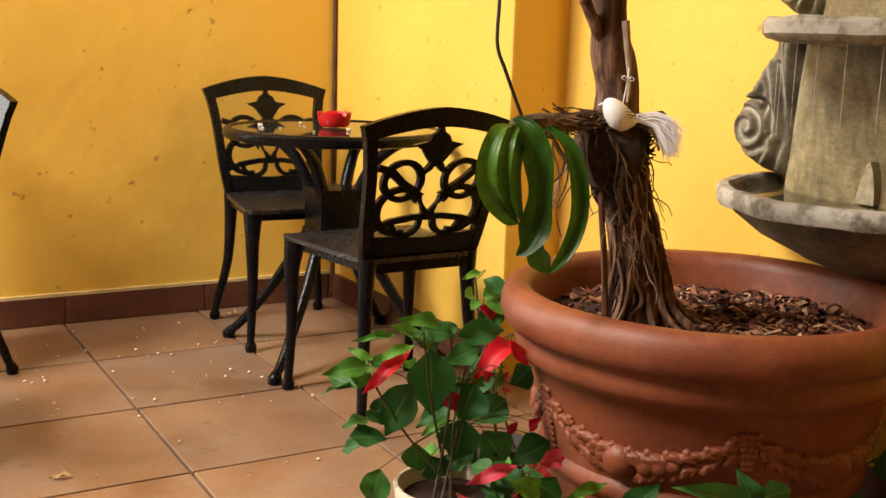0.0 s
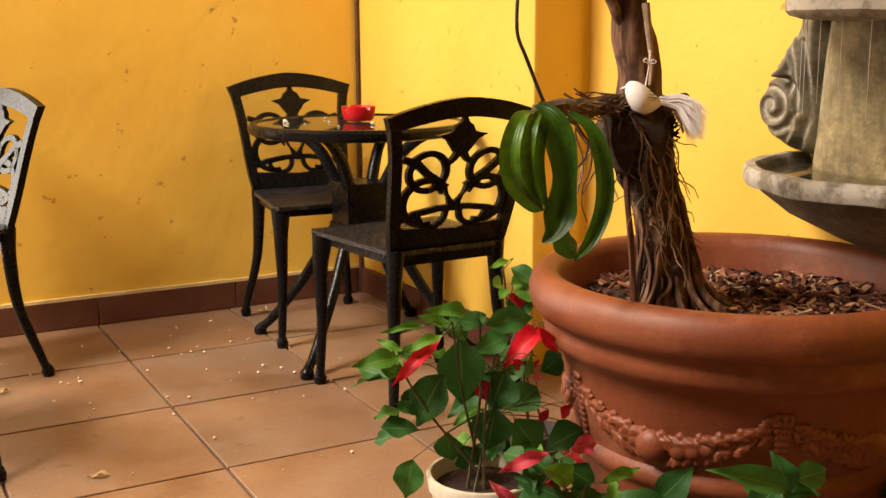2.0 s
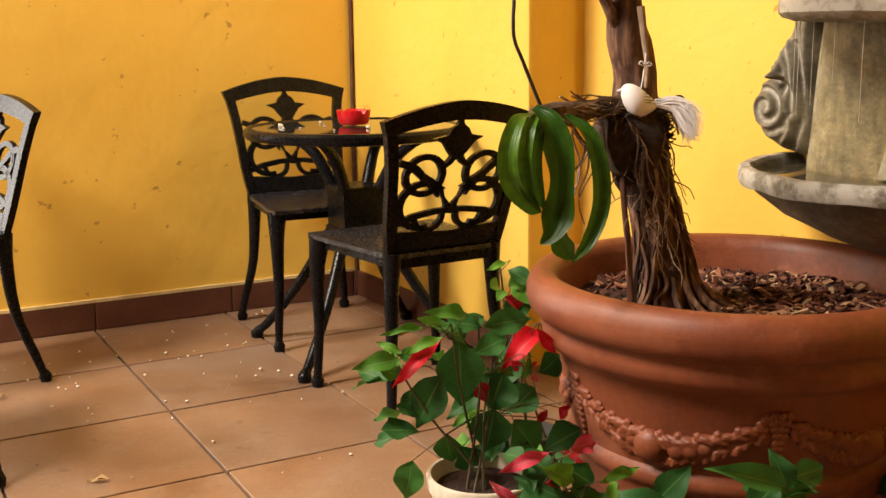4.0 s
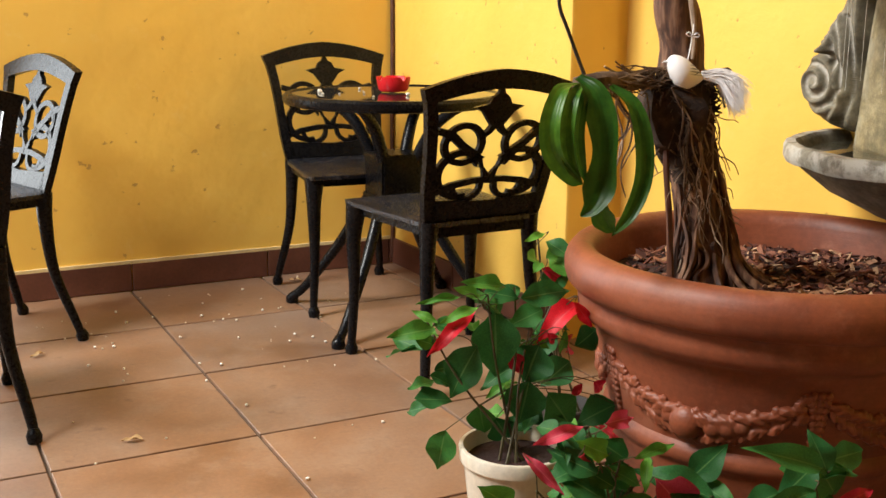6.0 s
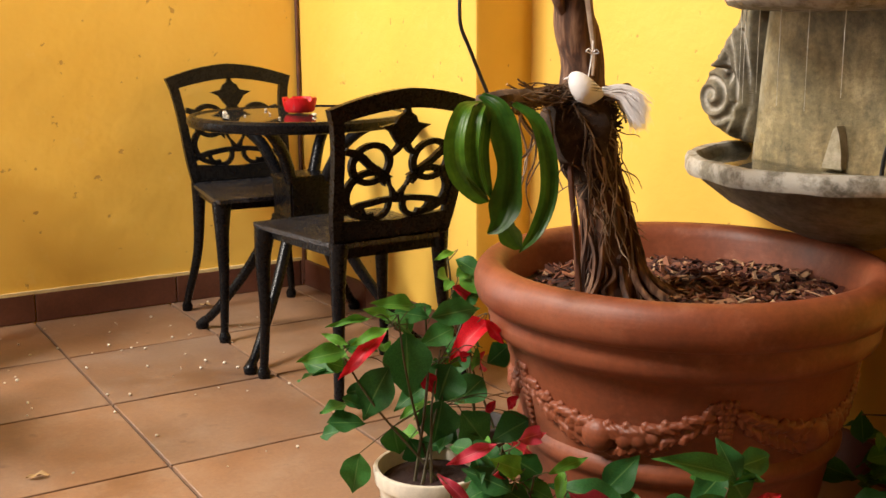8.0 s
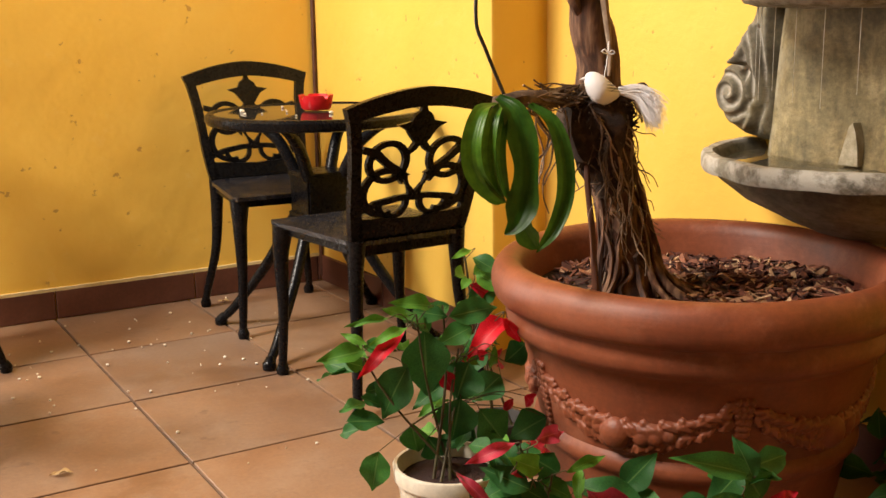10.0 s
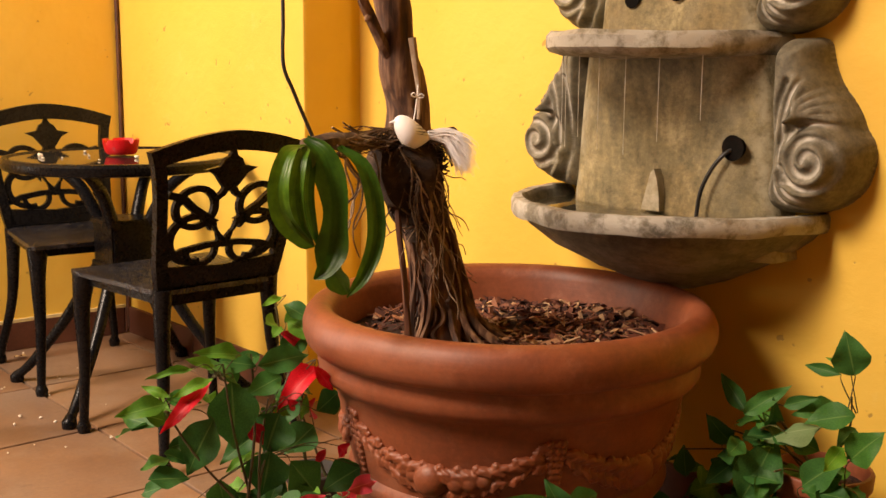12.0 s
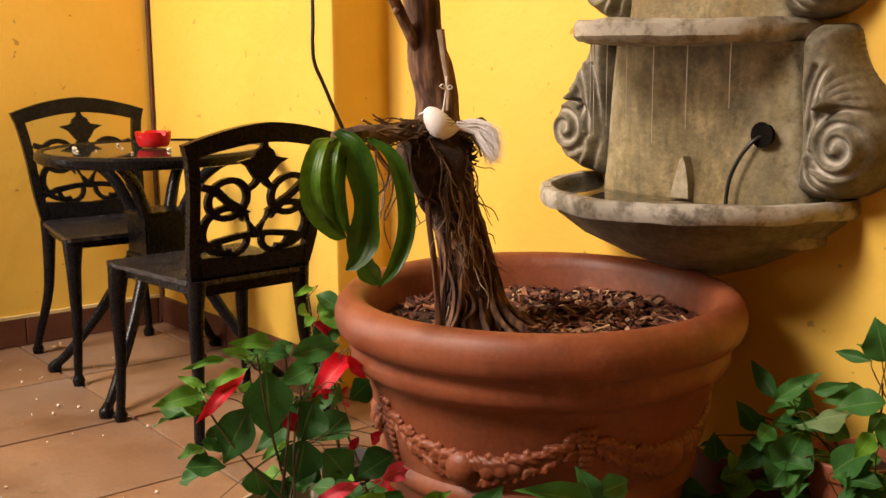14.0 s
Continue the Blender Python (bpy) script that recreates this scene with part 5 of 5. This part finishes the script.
# ---- flowering plants ----
def stem(plant, points, w=0.004):
    bm = bmesh.new()
    o = plant.matrix_world.translation
    tube(bm, [Vector(p) - o for p in points], [w, w * 0.8, w * 0.6], 6, 4, rough=0.2)
    part("stem", bm, STEM, plant)


def pot_body(name, label, material, x, y, r0, r1, h, lip):
    pot = root(name, label, "plant pot", pose(x, y, 0))
    bm = bmesh.new()
    lathe(bm, [(0, 0), (r0, 0), (r0 + 0.002, 0.004), (r1 - 0.003, h - lip), (r1 + 0.003, h - lip + 0.002), (r1 + 0.005, h - 0.003), (r1 + 0.003, h), (r1 - 0.003, h), (r1 - 0.006, h - 0.01), (r0, h * 0.55), (0, h * 0.55)], 48)
    part("body", bm, material, pot)
    bm = bmesh.new()
    lathe(bm, [(0, h - 0.026), (r1 * 0.5, h - 0.022), (r1 - 0.007, h - 0.028), (r1 - 0.012, h - 0.05), (0, h - 0.05)], 32)
    part("soil", bm, SOIL, pot, "dark damp soil")
    return pot


def plant_from(name, label, where, leaves, bracts, depth, along, tops, facing, extra, seed, spread, low=0.16, grow=1.25, red=None, young=0.033):
    """A bushy plant: stems from its pot, the leaves that stand out, and smaller ones between them."""
    rng = random.Random(seed)
    plant = root(name, label, "poinsettia", pose(*where))

    def spot(u, v):
        d = depth + rng.uniform(-spread, spread)
        return (u, d, v) if along == "x" else (d, u, v)

    back = Vector((0, 0.03, 0)) if along == "x" else Vector((0.03, 0, 0))
    for k, (u, v) in enumerate(tops):
        top = Vector(spot(u, v)) + back
        b = Vector(where) + Vector((rng.uniform(-0.025, 0.025), rng.uniform(-0.025, 0.025), 0))
        mid = b.lerp(Vector(top), 0.55) + Vector((rng.uniform(-0.02, 0.02), rng.uniform(-0.02, 0.02), 0.01))
        stem(plant, [b, mid, top], rng.uniform(0.0022, 0.0034))
    for group, meshes, kind in ((leaves, GREENS, "leaf"), (bracts, red or REDS, "bract")):
        for k, (u0, v0, u1, v1, w) in enumerate(group):
            a, b = Vector(spot(u0, v0)), Vector(spot(u1, v1))
            turn = Vector(facing) + Vector((rng.uniform(-0.2, 0.2), rng.uniform(-0.2, 0.2), rng.uniform(-0.2, 0.25)))
            lay_leaf(plant, (LIMES if kind == "leaf" and w < young else meshes)[k % 2], a, a.lerp(b, grow), w * grow, turn, kind)
            near = min(tops, key=lambda q: math.hypot(q[0] - u0, q[1] - v0))
            stem(plant, [Vector(spot(*near)) + back - Vector((0, 0, 0.03)), a.lerp(Vector(spot(*near)), 0.4) + Vector((0, 0, 0.004)), a], 0.0012)
    for k in range(extra):
        u, v = rng.choice(tops)
        a = Vector(spot(u + rng.uniform(-0.03, 0.03), v - rng.uniform(0.0, low))) + (Vector((0, 0.045, 0)) if along == "x" else Vector((0.020, 0, 0)))
        g = rng.uniform(0, 2 * math.pi)
        l = rng.uniform(0.035, 0.080)
        b = a + Vector((math.cos(g) * l, math.sin(g) * l, rng.uniform(-0.03, 0.012)))
        lay_leaf(plant, rng.choice(GREENS + LIMES[:young > 0]), a, b, l * rng.uniform(0.5, 0.75), (rng.uniform(-0.6, 0.1), rng.uniform(-0.8, 0.1), 0.7))
    return plant


TO_LENS = (-0.5, -0.75, 0.45)
pot_body("white_plant_pot", "white plastic plant pot standing on the tiles", WHITE_PLASTIC, 0.955, 1.585, 0.072, 0.098, 0.20, 0.028)
plant_from("poinsettia", "leggy poinsettia with red bracts in a white pot", (0.945, 1.585, 0.175),
           [(0.935, 0.437, 0.933, 0.329, 0.075), (0.889, 0.384, 0.842, 0.301, 0.058), (0.805, 0.428, 0.732, 0.423, 0.031), (0.809, 0.439, 0.776, 0.457, 0.023), (0.802, 0.399, 0.774, 0.412, 0.025), (0.883, 0.459, 0.820, 0.447, 0.030), (0.858, 0.476, 0.792, 0.470, 0.013), (0.906, 0.468, 0.860, 0.490, 0.030), (0.955, 0.480, 0.880, 0.499, 0.027), (0.977, 0.460, 1.068, 0.471, 0.040), (1.023, 0.434, 0.960, 0.418, 0.039), (1.014, 0.369, 0.983, 0.312, 0.072), (1.094, 0.357, 1.159, 0.374, 0.044), (0.995, 0.304, 0.975, 0.235, 0.064), (1.034, 0.276, 1.092, 0.201, 0.063), (1.193, 0.225, 1.125, 0.208, 0.057), (0.901, 0.270, 0.915, 0.211, 0.046), (0.835, 0.232, 0.818, 0.165, 0.045), (0.925, 0.245, 0.965, 0.19, 0.05), (1.073, 0.391, 1.081, 0.334, 0.023)],
           [(0.893, 0.445, 0.805, 0.392, 0.040), (1.117, 0.431, 1.029, 0.393, 0.040), (1.092, 0.440, 1.129, 0.391, 0.035), (0.964, 0.358, 0.981, 0.323, 0.027), (1.110, 0.282, 1.093, 0.260, 0.024), (1.156, 0.271, 1.180, 0.246, 0.028), (1.034, 0.390, 1.061, 0.361, 0.029)],
           1.62, "x", [(0.92, 0.47), (0.81, 0.43), (0.99, 0.47), (1.09, 0.46), (1.01, 0.39), (1.00, 0.31)], TO_LENS, 44, 1, 0.02, 0.17, 1.15)
pot_body("nursery_pot", "dark plastic nursery pot behind the white one", NURSERY, 1.30, 1.94, 0.045, 0.060, 0.10, 0.02)
plant_from("poinsettia", "thin poinsettia with a few red bracts beside the terracotta pot", (1.30, 1.94, 0.075),
           [(1.25, 0.23, 1.19, 0.2, 0.055), (1.18, 0.4, 1.24, 0.43, 0.04), (1.2, 0.36, 1.25, 0.33, 0.04), (1.19, 0.51, 1.15, 0.505, 0.022), (1.19, 0.46, 1.22, 0.47, 0.022), (1.21, 0.3, 1.17, 0.26, 0.04)],
           [(1.18, 0.28, 1.15, 0.25, 0.03), (1.23, 0.28, 1.27, 0.25, 0.034), (1.18, 0.44, 1.23, 0.41, 0.04)],
           1.86, "x", [(1.19, 0.51), (1.21, 0.34), (1.19, 0.42)], TO_LENS, 14, 2, 0.02)
pot_body("nursery_pot", "dark plastic nursery pot in front of the terracotta pot", NURSERY, 0.98, 1.29, 0.05, 0.070, 0.12, 0.02)
plant_from("poinsettia", "low poinsettia with wilting pink bracts", (0.98, 1.29, 0.095),
           [(0.94, 0.31, 1.01, 0.26, 0.036), (0.98, 0.29, 1.05, 0.30, 0.027), (0.95, 0.29, 0.90, 0.32, 0.030), (1.01, 0.25, 0.97, 0.23, 0.041), (1.14, 0.20, 1.18, 0.25, 0.043), (1.14, 0.19, 1.06, 0.23, 0.043), (0.92, 0.27, 0.87, 0.30, 0.033), (0.94, 0.22, 0.89, 0.26, 0.037),
            (0.98, 0.21, 1.04, 0.18, 0.034), (0.86, 0.22, 0.81, 0.21, 0.033), (0.79, 0.23, 0.74, 0.27, 0.032), (1.04, 0.27, 1.01, 0.24, 0.027), (1.15, 0.18, 1.12, 0.15, 0.043), (0.91, 0.20, 0.95, 0.22, 0.033)],
           [(0.91, 0.34, 0.85, 0.32, 0.031), (0.93, 0.35, 0.99, 0.35, 0.023), (0.93, 0.34, 0.98, 0.31, 0.023), (0.89, 0.30, 0.95, 0.29, 0.019), (0.81, 0.31, 0.84, 0.27, 0.026), (1.02, 0.25, 1.13, 0.15, 0.051), (0.99, 0.20, 1.04, 0.16, 0.048)],
           1.30, "x", [(0.92, 0.33), (0.97, 0.28), (1.13, 0.19), (0.84, 0.24), (1.02, 0.23)], TO_LENS, 80, 3, 0.035, red=PINKS)
pot_body("nursery_pot", "dark plastic nursery pot beneath the leafy plant", NURSERY, 1.19, 1.03, 0.05, 0.070, 0.12, 0.02)
plant_from("poinsettia", "leafy green poinsettia standing before the terracotta pot", (1.19, 1.03, 0.095),
           [(1.16, 0.32, 1.05, 0.37, 0.032), (1.17, 0.31, 1.15, 0.36, 0.032), (1.18, 0.32, 1.26, 0.32, 0.036), (1.17, 0.31, 1.11, 0.29, 0.036), (1.17, 0.31, 1.20, 0.27, 0.052), (1.14, 0.29, 1.06, 0.28, 0.029), (1.19, 0.27, 1.16, 0.24, 0.040), (1.21, 0.29, 1.19, 0.31, 0.027)],
           [(1.22, 0.24, 1.28, 0.25, 0.037)],
           1.08, "x", [(1.17, 0.31), (1.20, 0.26)], TO_LENS, 22, 4, 0.02, young=0.0)
pot_body("flower_pot", "brown terracotta flower pot beside the niche wall", TERRA, 1.74, 0.985, 0.060, 0.082, 0.28, 0.03)
TO_LENS_RIGHT = (-0.8, -0.45, 0.4)
bush = plant_from("poinsettia", "tall green poinsettia with broad leaves by the wall", (1.74, 0.985, 0.255),
                  [(1.077, 0.377, 1.153, 0.440, 0.034), (1.046, 0.395, 0.975, 0.460, 0.033), (0.988, 0.419, 0.924, 0.450, 0.024), (1.040, 0.366, 0.979, 0.414, 0.031), (0.975, 0.373, 0.935, 0.339, 0.045), (1.049, 0.239, 1.003, 0.360, 0.083), (0.948, 0.289, 0.869, 0.367, 0.056), (1.122, 0.312, 1.115, 0.361, 0.045), (1.195, 0.226, 1.216, 0.284, 0.042), (1.049, 0.223, 1.142, 0.223, 0.038), (1.047, 0.219, 0.989, 0.257, 0.030), (1.201, 0.156, 1.374, 0.153, 0.052), (1.096, 0.303, 1.126, 0.237, 0.051), (0.883, 0.492, 0.883, 0.561, 0.061), (0.903, 0.488, 0.976, 0.492, 0.022), (0.894, 0.499, 0.935, 0.513, 0.017), (0.924, 0.269, 0.846, 0.289, 0.062), (0.870, 0.356, 0.818, 0.417, 0.060)],
                  [], 1.62, "y", [(1.08, 0.40), (1.04, 0.39), (0.89, 0.45), (1.05, 0.24), (1.12, 0.33), (0.95, 0.26), (1.20, 0.28), (1.15, 0.24), (1.00, 0.30), (0.90, 0.30)], TO_LENS_RIGHT, 130, 5, 0.04, 0.24, 0.94, young=0.02)
lay_leaf(bush, PALES[0], (1.60, 0.905, 0.405), (1.60, 1.035, 0.365), 0.042, (-0.6, -0.3, 0.8), "leaf", "pale withered leaf")


# ---- crumbs and fallen leaves ----
def scatter(name, label, spots, size, z, seed):
    rng = random.Random(seed)
    bm = bmesh.new()
    for x, y in spots(rng):
        s = size * rng.uniform(0.5, 1.3)
        blob(bm, (x, y, z + s * 0.6), (s, s * rng.uniform(0.6, 1.0), s * 0.7), Matrix.Rotation(rng.uniform(0, 3), 4, "Z"), 1, 0.6)
    thing(name, bm, CRUMB, label, "crumbs", kind="stuff")


scatter("floor_crumbs", "small white crumbs scattered over the tiles", lambda r: [(r.gauss(0.85, 0.33), r.gauss(3.25, 0.28)) for _ in range(50)] + [(r.uniform(0.3, 1.5), r.uniform(1.9, 3.6)) for _ in range(30)], 0.0045, 0.001, 1)
scatter("table_crumbs", "small white crumbs on the glass top", lambda r: [(1.388 + x, 3.06 + y) for x, y in ((-0.20, 0.10), (-0.17, 0.02), (-0.19, 0.14), (-0.04, 0.17), (-0.09, 0.02), (0.0, -0.10), (-0.12, -0.12), (-0.06, 0.10), (-0.22, 0.03))], 0.006, 0.702, 2)
scatter("seat_crumbs", "a few white crumbs on the chair seat", lambda r: [(1.27, 3.24), (1.30, 3.21), (1.34, 3.33), (1.26, 3.36)], 0.006, 0.440, 3)

DRY = leaf_mesh("dry_leaf", DRY_LEAF, LANCE, 1, 0.05, 0.25, 0.06, seed=30)
for x, y, a, l in ((0.456, 2.381, 80, 0.05), (0.341, 3.126, 120, 0.05), (1.27, 3.60, 60, 0.045), (0.55, 1.60, 200, 0.09)):
    ob = tagged(new("fallen_leaf", DRY), "dry fallen leaf lying on the tiles", "leaf", "fallen leaves")
    ob.matrix_world = pose(x, y, 0.006, 0, 0, a) @ Matrix.Diagonal((l, l, l, 1))


# ---- floor tiles and skirting ----
def tile_mesh(name, sx, sy, sz, bevel, material):
    """A flat piece with softened top edges, its top at z = 0."""
    bm = bmesh.new()
    a, b = sx / 2, sy / 2
    rows = [[bm.verts.new((x * (a - i), y * (b - i), z)) for x, y in ((-1, -1), (1, -1), (1, 1), (-1, 1))] for i, z in ((0, -sz), (0, -bevel), (bevel, 0))]
    for p, q in zip(rows, rows[1:]):
        for k in range(4):
            bm.faces.new((p[k], p[(k + 1) % 4], q[(k + 1) % 4], q[k]))
    bm.faces.new(rows[-1])
    bm.faces.new(rows[0][::-1])
    return finish(name, bm, material, False)


def lay_floor():
    GX, GY, joint = 0.699, 2.776, 0.008
    rng = random.Random(6)
    shared = tile_mesh("floor_tile", TILE_X - joint, TILE_Y - joint, 0.012, 0.0015, TILE)
    for i in range(-8, 4):
        for j in range(-11, 3):
            x0, x1 = GX + i * TILE_X, GX + (i + 1) * TILE_X
            y0, y1 = GY + j * TILE_Y, GY + (j + 1) * TILE_Y
            xm = X_EAST if y1 > Y_STEP + 0.2 else X_NICHE
            cx1, cy1 = min(x1, xm), min(y1, Y_NORTH)
            if cx1 - x0 < 0.03 or cy1 - y0 < 0.03:
                continue
            whole = cx1 == x1 and cy1 == y1
            me = shared if whole else tile_mesh("floor_tile", cx1 - x0 - joint, cy1 - y0 - joint, 0.012, 0.0015, TILE)
            ob = new("floor_tile", me)
            ob.parent = FLOOR
            ob.matrix_world = pose((x0 + cx1) / 2, (y0 + cy1) / 2, rng.uniform(-0.0008, 0.0), rng.uniform(-0.10, 0.10), rng.uniform(-0.10, 0.10), 0)


lay_floor()


def lay_skirting():
    base = root("baseboard", "dark brown tiled skirting along the walls", "skirting", kind="structure")
    length, joint, h = 0.480, 0.004, 0.096
    me = tile_mesh("skirting_tile", length - joint, h, 0.011, 0.002, SKIRT)
    x = 0.705 - length
    while x < X_CORNER - 0.02:
        x1 = min(x + length, X_CORNER - 0.012)
        m = me if x1 == x + length else tile_mesh("skirting_tile", x1 - x - joint, h, 0.011, 0.002, SKIRT)
        ob = new("skirting_tile", m)
        ob.parent = base
        ob.matrix_world = pose((x + x1) / 2, Y_NORTH - 0.011, h / 2 + 0.001, 90, 0, 0)
        x += length
    y = Y_NORTH
    while y > Y_STEP + 0.05:
        y1 = max(y - length, Y_STEP + 0.02)
        ob = new("skirting_tile", me if y1 == y - length else tile_mesh("skirting_tile", y - y1 - joint, h, 0.011, 0.002, SKIRT))
        ob.parent = base
        ym = (y + y1) / 2
        ob.matrix_world = pose(X_EAST + (X_CORNER - X_EAST) * (ym - Y_STEP) / (Y_NORTH - Y_STEP) - 0.011, ym, h / 2 + 0.001, 90, 0, -88.6)
        y -= length
    y = Y_STEP - 0.02
    while y > -2.3:
        ob = new("skirting_tile", me)
        ob.parent = base
        ob.matrix_world = pose(X_NICHE - 0.011, y - length / 2, h / 2 + 0.001, 90, 0, -90)
        y -= length
    bm = bmesh.new()
    line = [(0.23 + 0.036 * i, 0.101 + 0.002 * noise.noise(Vector((i * 0.7, 0, 0)))) for i in range(41)]
    strip(bm, [(min(u, X_CORNER - 0.01), v) for u, v in line], [0.011, 0.011], 0.010, lambda u, v, w: (u, Y_NORTH - 0.0052 + w, v))
    thing("trim", bm, CREAM, "cream lime joint above the skirting", "trim", kind="structure", smooth=False)


lay_skirting()
